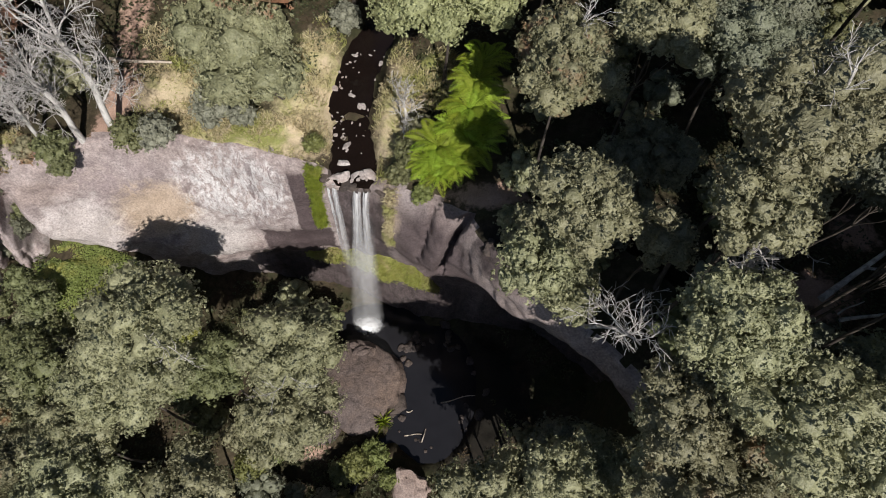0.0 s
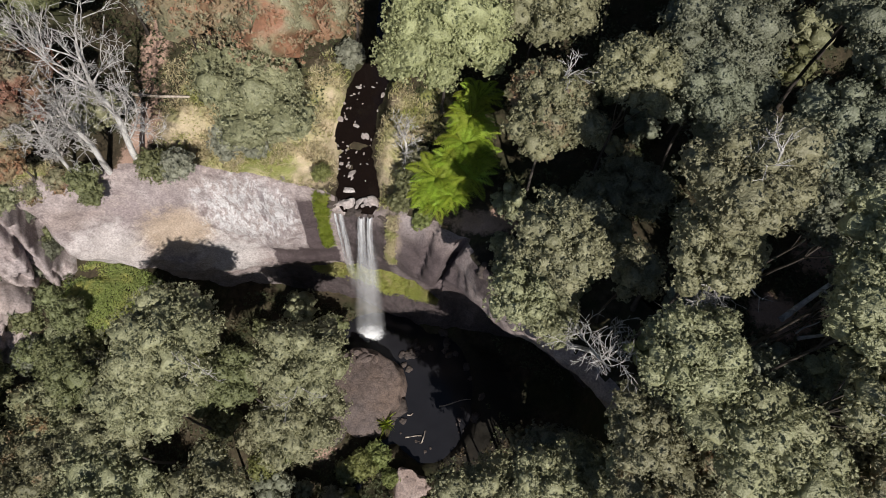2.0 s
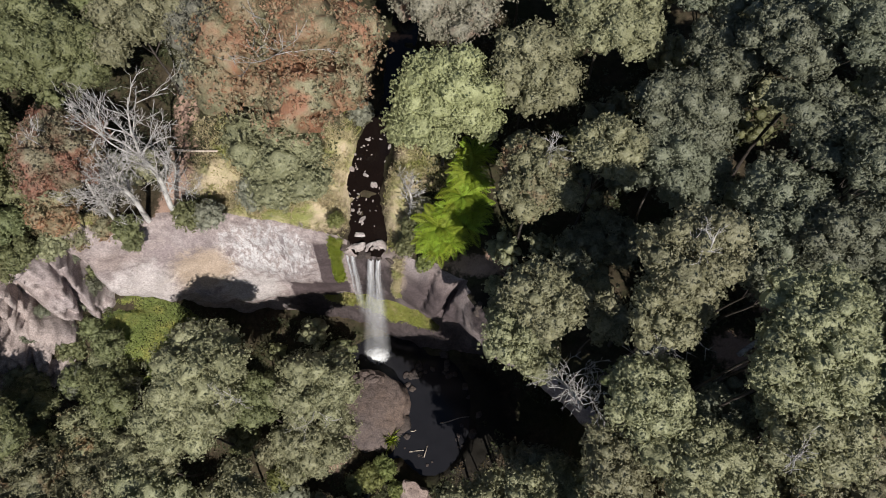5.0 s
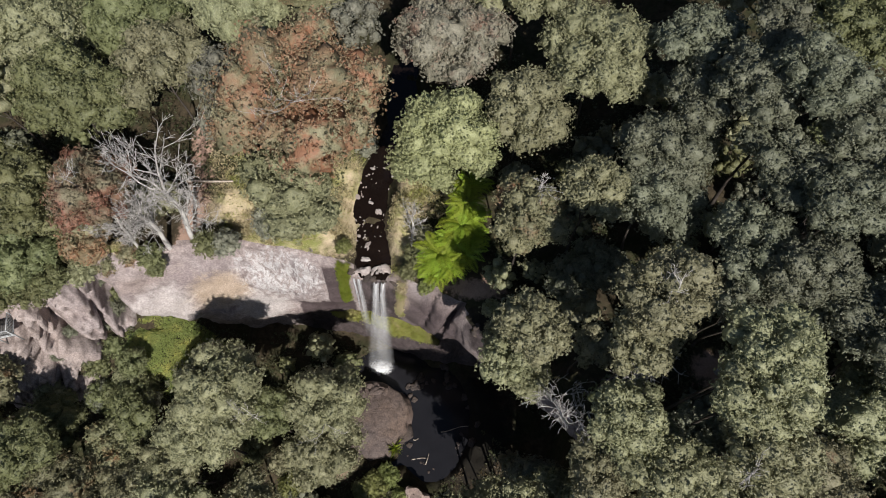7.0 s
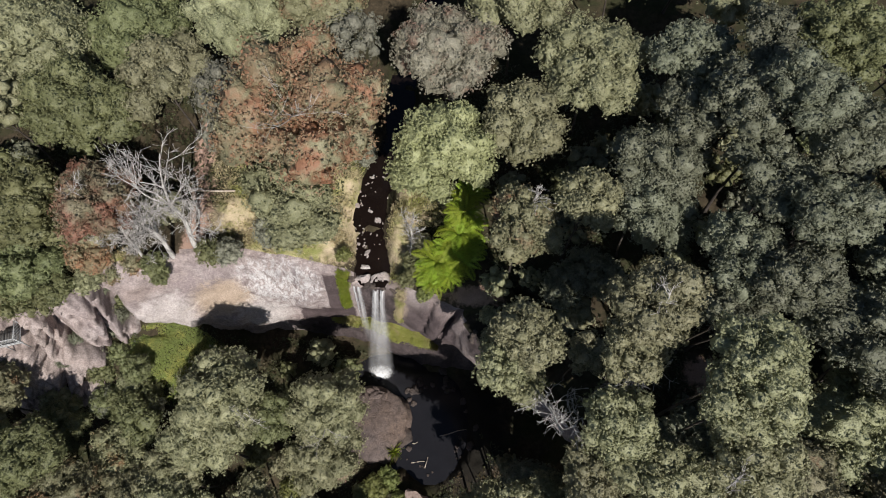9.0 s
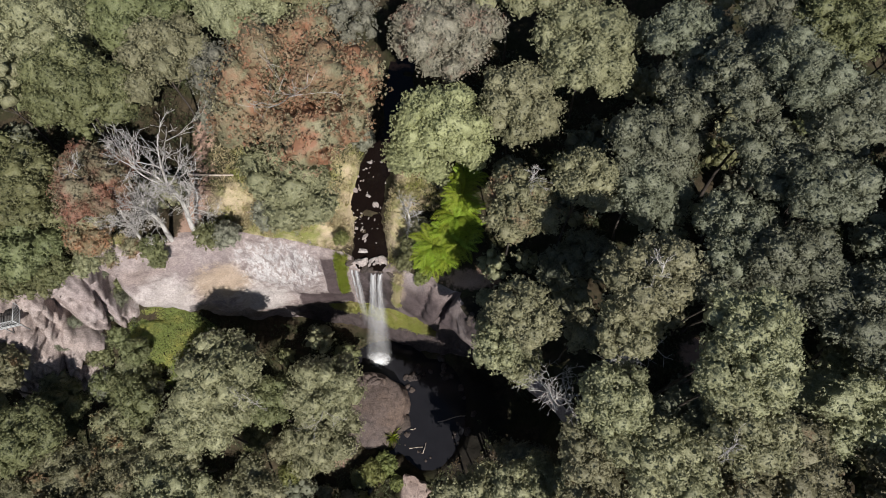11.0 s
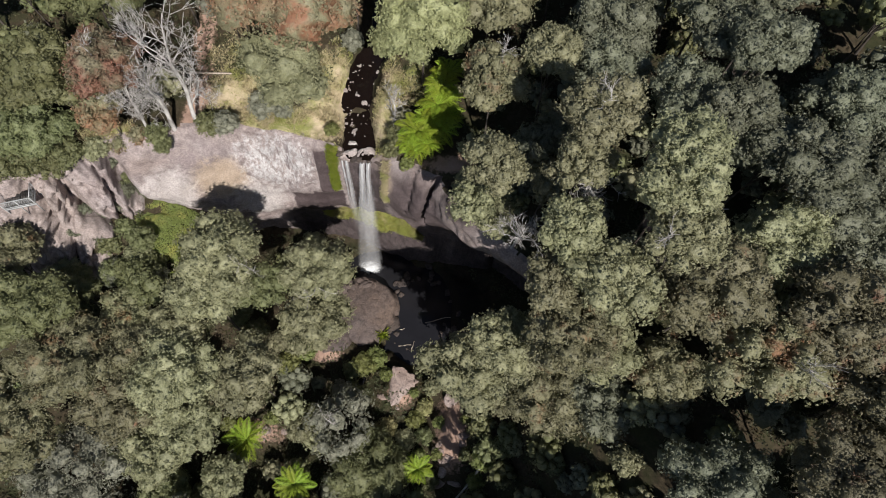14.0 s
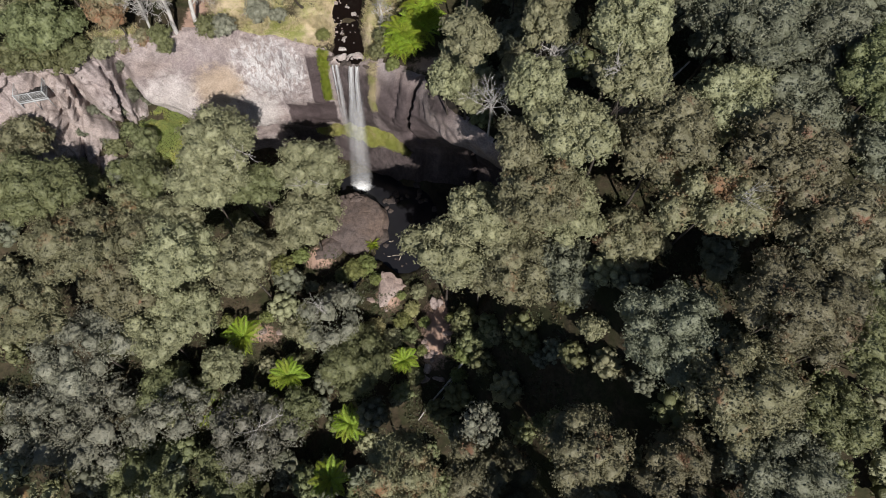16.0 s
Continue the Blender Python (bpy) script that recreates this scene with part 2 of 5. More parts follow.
def fall_material(name, veil):
    """Falling water: a soft veil that thickens below the lip, or a white strand that frays out on its way down."""
    n = Nodes(name)
    uv = n.add("UVMap")
    sep = n.add("SeparateXYZ")
    n.link(uv.outputs["UV"], sep.inputs[0])
    across, down = sep.outputs["X"], sep.outputs["Y"]
    edge = n.maths("MULTIPLY", n.maths("MULTIPLY", across, n.maths("SUBTRACT", 1.0, across)), 4.0)
    m = n.add("Mapping")
    m.inputs["Scale"].default_value = (7.0, 0.9, 1.0) if veil else (3.0, 1.6, 1.0)
    n.link(uv.outputs["UV"], m.inputs["Vector"])
    run = n.noise(m.outputs["Vector"], 1.0, 4, 0.6, 0.15)
    puff = n.noise(n.place((0.9, 0.9, 0.5)), 1.0, 3, 0.6)
    streak = n.maths("ADD", 0.45, n.maths("MULTIPLY", run, 1.1))
    if veil:
        start = n.add("MapRange")
        n.link(down, start.inputs["Value"])
        start.inputs["From Min"].default_value, start.inputs["From Max"].default_value = 0.05, 0.36
        start.inputs["To Max"].default_value = 0.19
        foot = n.add("MapRange")
        n.link(down, foot.inputs["Value"])
        foot.inputs["From Min"].default_value, foot.inputs["From Max"].default_value = 0.80, 1.0
        foot.inputs["To Max"].default_value = 0.13
        thick = n.maths("SUBTRACT", n.maths("ADD", start.outputs["Result"], foot.outputs["Result"]), n.maths("MULTIPLY", down, 0.07))
    else:
        thick = n.maths("SUBTRACT", 0.50, n.maths("MULTIPLY", down, 0.48))
    a = n.maths("MULTIPLY", n.maths("MULTIPLY", thick, streak), n.maths("ADD", 0.6, n.maths("MULTIPLY", puff, 0.8)))
    a = n.maths("MULTIPLY", a, n.maths("POWER", edge, 0.75))
    c = n.tree.nodes.new("ShaderNodeClamp")
    n.link(a, c.inputs[0])
    c.inputs["Max"].default_value = 0.7
    n.link(c.outputs[0], n.bsdf.inputs["Alpha"])
    return n.base((0.80, 0.81, 0.84), 0.5, 0.3)


def foam_material():
    n = Nodes("foam")
    a = n.noise(n.place(), 3.5, 5, 0.7)
    uv = n.add("UVMap")
    sep = n.add("SeparateXYZ")
    n.link(uv.outputs["UV"], sep.inputs[0])
    c = n.tree.nodes.new("ShaderNodeClamp")
    n.link(n.maths("MULTIPLY", n.maths("SUBTRACT", n.maths("ADD", a, sep.outputs["Y"]), 0.62), 2.2), c.inputs[0])
    n.link(c.outputs[0], n.bsdf.inputs["Alpha"])
    return n.base((0.82, 0.84, 0.87), 0.6, 0.3)


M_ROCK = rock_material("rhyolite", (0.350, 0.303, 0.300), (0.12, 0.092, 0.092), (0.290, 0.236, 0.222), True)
M_BOULDER = rock_material("brown_rock", (0.115, 0.093, 0.09), (0.042, 0.033, 0.032), (0.15, 0.11, 0.092))
M_STONE = rock_material("creek_stone", (0.50, 0.46, 0.45), (0.20, 0.17, 0.165), (0.36, 0.30, 0.28))
M_WETSTONE = rock_material("wet_stone", (0.07, 0.058, 0.056), (0.03, 0.026, 0.026), (0.09, 0.07, 0.06))
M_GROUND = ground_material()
M_CREEK = water_material("creek_water", (0.012, 0.008, 0.007), 0.08, 0.12)
M_POOL = water_material("pool_water", (0.020, 0.020, 0.024), 0.12, 0.10)
M_FALL = fall_material("falling_water", True)
M_STRAND = fall_material("white_strand", False)
M_FOAM = foam_material()
LEAVES = {
    "olive": leaf_material("olive_leaves", (0.153, 0.161, 0.088), (0.398, 0.398, 0.244)),
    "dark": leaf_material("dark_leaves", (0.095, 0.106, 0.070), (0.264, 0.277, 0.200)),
    "deep": leaf_material("deep_leaves", (0.101, 0.101, 0.055), (0.288, 0.277, 0.167), (0.242, 0.143, 0.077), 0.12),
    "grey": leaf_material("grey_leaves", (0.130, 0.134, 0.099), (0.336, 0.333, 0.264)),
    "green": leaf_material("green_leaves", (0.088, 0.103, 0.046), (0.255, 0.271, 0.134)),
    "bright": leaf_material("bright_leaves", (0.196, 0.218, 0.103), (0.495, 0.524, 0.288)),
    "lush": leaf_material("lush_leaves", (0.097, 0.123, 0.037), (0.293, 0.321, 0.116)),
    "rust": leaf_material("rust_leaves", (0.144, 0.136, 0.085), (0.352, 0.328, 0.211), (0.310, 0.158, 0.098), 0.75),
    "rustgrey": leaf_material("rustgrey_leaves", (0.163, 0.161, 0.121), (0.419, 0.395, 0.312), (0.286, 0.171, 0.127), 0.35),
    "rusttip": leaf_material("rusttip_leaves", (0.139, 0.144, 0.077), (0.367, 0.369, 0.218), (0.264, 0.160, 0.083), 0.3),
    "oliveyellow": leaf_material("oliveyellow_leaves", (0.162, 0.156, 0.069), (0.406, 0.383, 0.185)),
}
M_BARK = bark_material("gum_bark", (0.085, 0.073, 0.064), (0.04, 0.032, 0.028))
M_PINK = rock_material("pink_rock", (0.38, 0.31, 0.29), (0.17, 0.13, 0.12), (0.31, 0.235, 0.205))
M_DEAD = bark_material("bleached_wood", (0.55, 0.53, 0.515), (0.27, 0.25, 0.24))
M_FERN = leaf_material("fern_frond", (0.20, 0.30, 0.025), (0.36, 0.49, 0.06), None, 0, 0.35)
M_FERNTRUNK = bark_material("fern_trunk", (0.08, 0.055, 0.04), (0.035, 0.025, 0.02))
M_GRASS = leaf_material("straw_grass", (0.46, 0.40, 0.24), (0.62, 0.54, 0.36), (0.33, 0.36, 0.10), 0.5, 0.35)
M_MOSS = leaf_material("ledge_grass", (0.25, 0.28, 0.055), (0.40, 0.41, 0.13), (0.40, 0.36, 0.17), 0.4, 0.3)
M_VERGE = leaf_material("green_moss", (0.15, 0.22, 0.02), (0.27, 0.33, 0.05), (0.34, 0.33, 0.10), 0.25, 0.3)
M_CREEPER = leaf_material("creeper_leaves", (0.13, 0.17, 0.04), (0.30, 0.34, 0.11), (0.38, 0.36, 0.11), 0.45, 0.3)
M_LITTER = leaf_material("undergrowth", (0.03, 0.04, 0.018), (0.085, 0.095, 0.04), (0.085, 0.055, 0.03), 0.4, 0.2)
M_METAL = Nodes("galvanised_steel").base((0.42, 0.43, 0.44), 0.45, 0.5)
M_DECK = bark_material("grey_decking", (0.14, 0.135, 0.13), (0.08, 0.075, 0.072))
M_LOG = bark_material("weathered_log", (0.48, 0.42, 0.36), (0.26, 0.21, 0.17))


# ---- geometry helpers ----
def mesh_of(name, verts, faces, mat, smooth=False, uvs=None):
    """A mesh from an array of places and an array of quads or triangles (or a list of both kinds)."""
    me = bpy.data.meshes.new(name)
    if isinstance(faces, list):
        me.from_pydata([tuple(v) for v in verts], [], faces)
    else:
        n, k = faces.shape
        me.vertices.add(len(verts))
        me.vertices.foreach_set("co", np.asarray(verts, np.float32).ravel())
        me.loops.add(n * k)
        me.loops.foreach_set("vertex_index", faces.astype(np.int32).ravel())
        me.polygons.add(n)
        me.polygons.foreach_set("loop_start", np.arange(n, dtype=np.int32) * k)
        if uvs is not None:
            layer = me.uv_layers.new(name="UVMap")
            layer.data.foreach_set("uv", np.asarray(uvs, np.float32)[faces.ravel()].ravel())
        me.update(calc_edges=True)
    me.materials.append(mat)
    if smooth:
        me.polygons.foreach_set("use_smooth", np.ones(len(me.polygons), bool))
    return me


def thing(name, label, category, m=None, group="", kind="", mesh=None):
    ob = new(name, mesh)
    if m is not None:
        ob.matrix_world = m
    return tagged(ob, label, category, group, kind)


def part(name, mesh, parent, label="", m=None):
    """A mesh object under a thing or under a part; m is its pose in the parent's space."""
    ob = new(name, mesh)
    ob.parent = parent
    if m is not None:
        ob.matrix_basis = m
    return tagged(ob, label)


def lattice(nx, ny):
    """The quads of a grid of nx by ny points, rows of nx."""
    a = (np.arange(ny - 1)[:, None] * nx + np.arange(nx - 1)[None]).ravel()
    return np.stack([a, a + 1, a + nx + 1, a + nx], 1)


def wave(x, y, z=0.0, seed=0, octaves=5, scale=1.0):
    """A cheap smooth noise for arrays: sums of turned sine waves, about -1 to 1."""
    rng = np.random.RandomState(seed)
    out = 0.0
    amp, total = 1.0, 0.0
    f = scale
    for _ in range(octaves):
        for _ in range(3):
            d = rng.normal(size=3)
            d /= np.linalg.norm(d)
            p = rng.uniform(0, 6.28, 2)
            q = rng.normal(size=3)
            q /= np.linalg.norm(q)
            out = out + amp * np.sin(f * (d[0] * x + d[1] * y + d[2] * z) * 3.1 + p[0] + 1.3 * np.sin(f * (q[0] * x + q[1] * y + q[2] * z) * 1.7 + p[1]))
        total += amp * 1.6
        amp *= 0.55
        f *= 1.93
    return out / total


def step(a, b, x):
    t = np.clip((x - a) / (b - a), 0, 1)
    return t * t * (3 - 2 * t)


def tube(points, radii, sides=6):
    """Verts and quads of a tube through points."""
    pts = np.asarray(points, float)
    n = len(pts)
    way = np.gradient(pts, axis=0)
    way /= np.linalg.norm(way, axis=1)[:, None] + 1e-9
    ref = np.where(np.abs(way[:, 2:3]) > 0.9, np.array([[1.0, 0, 0]]), np.array([[0, 0, 1.0]]))
    a = np.cross(way, ref)
    a /= np.linalg.norm(a, axis=1)[:, None] + 1e-9
    b = np.cross(way, a)
    ang = np.linspace(0, 2 * np.pi, sides, endpoint=False)
    ring = a[:, None] * np.cos(ang)[None, :, None] + b[:, None] * np.sin(ang)[None, :, None]
    v = (pts[:, None] + ring * np.asarray(radii, float)[:, None, None]).reshape(-1, 3)
    i = np.arange(n - 1)[:, None] * sides
    j = np.arange(sides)[None]
    k = (j + 1) % sides
    f = np.stack([i + j, i + k, i + sides + k, i + sides + j], -1).reshape(-1, 4)
    return v, f


def join(pieces):
    """One array of places and one of quads from many."""
    vs, fs, at = [], [], 0
    for v, f in pieces:
        vs.append(v)
        fs.append(f + at)
        at += len(v)
    return np.concatenate(vs), np.concatenate(fs)


def bent(a, b, n, sag, rng):
    """A crooked line from a to b."""
    t = np.linspace(0, 1, n)[:, None]
    a, b = np.asarray(a, float), np.asarray(b, float)
    off = rng.normal(size=3) * sag
    off2 = rng.normal(size=3) * sag * 0.5
    return a + (b - a) * t + off * np.sin(np.pi * t) + off2 * np.sin(2 * np.pi * t)


# ---- the lie of the land ----
RIM = np.array([(-95, -40), (-60, -4), (-46, 8), (-41, 13.2), (-37, 14.6), (-33.4, 18.4), (-26.5, 21.4), (-20, 23.2), (-11, 22.7), (-9, 22.3), (-5, 21.4), (0.5, 19.6), (4, 14.9), (10, 11.2), (16.5, 5), (21, -6), (25, -22), (32, -60)], float)
RIM_LEN = np.r_[0, np.cumsum(np.linalg.norm(np.diff(RIM, axis=0), axis=1))]


def rim_at(u):
    """The place and the outward normal (into the gorge) of the rim at a length u, softly rounded at its corners."""
    def raw(w):
        return np.stack([np.interp(w, RIM_LEN, RIM[:, 0]), np.interp(w, RIM_LEN, RIM[:, 1])], -1)
    p = (raw(u - 1.0) + raw(u) * 2 + raw(u + 1.0)) / 4
    d = raw(u + 1.2) - raw(u - 1.2)
    d /= np.linalg.norm(d, axis=-1, keepdims=True)
    return p, np.stack([d[..., 1], -d[..., 0]], -1)


def beyond_rim(x, y):
    """How far a place lies out over the gorge from the rim (minus: back on the plateau), and the rim's length there."""
    best = np.full(np.shape(x), 1e9)
    side = np.zeros(np.shape(x))
    length = np.zeros(np.shape(x))
    for k in range(len(RIM) - 1):
        a, b = RIM[k], RIM[k + 1]
        d = b - a
        n = d @ d
        t = np.clip(((x - a[0]) * d[0] + (y - a[1]) * d[1]) / n, 0, 1)
        ex, ey = x - a[0] - t * d[0], y - a[1] - t * d[1]
        dist = np.hypot(ex, ey)
        s = np.where(d[0] * ey - d[1] * ex > 0, -1.0, 1.0)
        near_ = dist < best
        best = np.where(near_, dist, best)
        side = np.where(near_, s, side)
        length = np.where(near_, RIM_LEN[k] + t * np.sqrt(n), length)
    return best * side, length


CREEK = np.array([(-6.8, 18.0), (-7.6, 22.0), (-7.9, 24.5), (-8.9, 28.0), (-8.6, 33), (-7.2, 38), (-7.5, 48), (-5, 60), (-8, 90)], float)


def creek_off(x, y):
    return x - np.interp(y, CREEK[:, 1], CREEK[:, 0])


def upper(x, y):
    """The plateau above the falls."""
    h = 22.3 + 0.10 * np.maximum(0, np.abs(x + 8) - 4) + 0.13 * np.maximum(0, y - 23) - 0.25 * np.maximum(0, 14 - y)
    h = h - 0.05 * np.maximum(0, np.abs(x + 8) - 35)
    h = h + 0.35 * wave(x, y, 0, 3, 4, 0.16)
    c = np.abs(creek_off(x, y))
    bed = 21.4 + 0.06 * np.maximum(0, y - 23)
    return np.where(y > 15, bed + (h - bed) * step(1.3, 2.8, c), h)


def lower(x, y):
    """The floor of the gorge."""
    h = 0.9 - 0.22 * np.maximum(0, 5 - y) + 0.28 * np.maximum(0, x - 3) + 0.22 * np.maximum(0, -15 - x)
    h = h + 1.8 * step(3.5, 0, np.hypot((x + 2) / 1.2, y - 1.8)) + 2.0 * step(5, 0, np.hypot((x - 4.5) / 0.8, (y + 3) / 1.5))
    h = h + 1.8 * step(4, 0, np.hypot(x + 11.5, y - 7))
    h = h + 11.0 * step(-23, -30, x) * step(5, 14, y)
    h = h + 0.5 * wave(x, y, 0, 5, 4, 0.2)
    pool = np.minimum(np.hypot((x + 0.8) / 4.6, (y - 12.5) / 6.8), np.hypot((x + 6.5) / 5.0, (y - 18.0) / 3.0))
    h = -0.7 + (h + 0.7) * step(0.82, 1.12, pool)
    gully = np.abs(x - np.interp(y, (-30, -10, 0, 5, 8.5), (-9, -10.5, -9.6, -6.5, -4.2)))
    return h - 1.0 * step(1.6, 0.4, gully) * step(9.5, 7, y)


def land(x, y):
    s, u = beyond_rim(x, y)
    wild = 1 - step(RIM_LEN[2] - 2, RIM_LEN[3] + 2, u) * (1 - step(RIM_LEN[13] - 2, RIM_LEN[14] + 2, u))
    start = -4.7 + wild * 0.4
    # east of the falls the rock is deeply undercut
    start = start - 3.6 * step(RIM_LEN[11] - 1, RIM_LEN[12] - 1, u) * (1 - step(RIM_LEN[13], RIM_LEN[14] - 1, u))
    wide = 1.1 + wild * 16
    f = step(start, start + wide, s)
    return upper(x, y) * (1 - f) + lower(x, y) * f


def land_at(x, y):
    x, y = np.array([float(x)]), np.array([float(y)])
    if beyond_rim(x, y)[0][0] < 0.1:
        return float(upper(x, y)[0])
    return float(land(x, y)[0])


def upper_at(x, y):
    return float(upper(np.array([float(x)]), np.array([float(y)]))[0])


def build_ground():
    """One sheet: fine about the gorge, coarse towards the horizon."""
    def axis(fine0, fine1, d, far):
        mid = np.arange(fine0, fine1 + 1e-6, d)
        grow = d * np.cumsum(1.16 ** np.arange(1, 60))
        grow = grow[grow < far]
        return np.r_[fine0 - grow[::-1], mid, fine1 + grow]
    xs, ys = axis(-48, 42, 0.45, 2500), axis(-30, 46, 0.45, 2500)
    x, y = np.meshgrid(xs, ys)
    z = land(x, y) + 0.12 * wave(x, y, 0, 8, 3, 0.9) * (np.hypot(x, y) < 90)
    far = np.maximum(0, np.hypot(x, y) - 90)
    z = z - 6 * step(0, 300, far)
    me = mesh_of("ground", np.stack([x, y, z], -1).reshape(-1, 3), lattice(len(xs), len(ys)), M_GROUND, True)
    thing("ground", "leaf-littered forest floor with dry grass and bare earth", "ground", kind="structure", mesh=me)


build_ground()

# ---- the cliff ----
U0, U1 = RIM_LEN[2] + 3, RIM_LEN[14] + 1
# for stations along the rim: how far the face stands out, from top (0) to foot (1)
PROFILE_Q = np.array([0, 0.06, 0.2, 0.35, 0.5, 0.6, 0.68, 0.8, 1.0])
PROFILES = [
    (RIM_LEN[2], (0, 0.3, 1.0, 1.8, 2.6, 3.2, 3.8, 4.4, 5.0)),
    (RIM_LEN[4], (0, 0.4, 1.2, 2.2, 3.0, 3.8, 4.2, 4.6, 5.0)),
    (RIM_LEN[5] + 2, (0, 0.5, 1.3, 1.9, 2.6, 2.8, 2.6, 2.4, 2.2)),
    (RIM_LEN[7], (0, 0.4, 1.1, 1.8, 2.6, 2.5, 0.8, 0.4, 0.8)),
    (RIM_LEN[8] - 1, (0, 0.3, 0.8, 1.3, 0.9, 0.2, -0.3, 0.0, 0.6)),
    (RIM_LEN[9], (0, 0.2, 0.5, 0.5, -0.3, -0.8, -0.6, 0.4, 1.0)),
    (RIM_LEN[10], (0, 0.3, 0.7, 0.6, 0.0, -0.4, 0.2, 0.9, 1.3)),
    (RIM_LEN[11] - 0.5, (0, 0.7, 1.4, 1.2, -0.6, -1.4, -1.2, -0.4, 0.6)),
    (RIM_LEN[12], (0, 0.5, -0.3, -3.4, -5.0, -5.8, -6.2, -6.2, -5.8)),
    (RIM_LEN[13], (0, 0.4, -0.5, -3.2, -4.6, -5.2, -5.6, -5.6, -5.2)),
    (RIM_LEN[14], (0, 0.4, 0.3, -0.6, -1.0, -1.2, -1.2, -1.0, 0.0)),
]


BLOCK_SEEDS = np.random.RandomState(17).uniform((-46, 0, -16), (24, 26, 12), (900, 3))
BLOCK_SHIFT = np.random.RandomState(18).uniform(-1, 1, 900)


def blocks(x, y, z):
    """Which block of jointed rock a place belongs to: its shift, and 1 in the gap to the next block."""
    p = np.stack([x, y, z], -1).reshape(-1, 3)
    shift, gap = np.zeros(len(p)), np.zeros(len(p))
    for a in range(0, len(p), 4000):
        q = p[a : a + 4000]
        dist = np.sqrt(((q[:, None] - BLOCK_SEEDS[None]) ** 2).sum(-1))
        two = np.argpartition(dist, 1, axis=1)[:, :2]
        d2 = np.take_along_axis(dist, two, 1)
        first = two[np.arange(len(q)), d2.argmin(1)]
        shift[a : a + 4000] = BLOCK_SHIFT[first]
        gap[a : a + 4000] = np.clip(1 - np.abs(d2[:, 0] - d2[:, 1]) / 0.3, 0, 1)
    return shift.reshape(np.shape(x)), gap.reshape(np.shape(x))


# dark clefts that run aslant down the western spur and part the slabs east of the falls: (length along the rim, share of the way down)
SPUR_CLEFTS = (
    (((77.8, 0.14), (79.8, 0.22), (80.1, 0.36), (79.9, 0.46)), 0.24, 2.6),
    (((80.8, 0.22), (80.6, 0.42), (81.0, 0.54), (81.8, 0.68)), 0.24, 2.8),
    (((78.2, 0.52), (78.8, 0.66), (78.0, 0.88)), 0.24, 2.8),
    (((79.9, 0.80), (79.0, 0.92)), 0.3, 1.8),
    (((121.0, 0.0), (120.4, 0.14), (119.6, 0.30), (118.9, 0.5)), 0.3, 2.6),
    (((118.4, 0.03), (118.0, 0.2), (117.2, 0.36)), 0.16, 0.7),
    (((83.2, 0.06), (84.0, 0.13), (84.5, 0.24), (83.8, 0.5), (83.0, 0.75)), 0.32, 2.8),
)


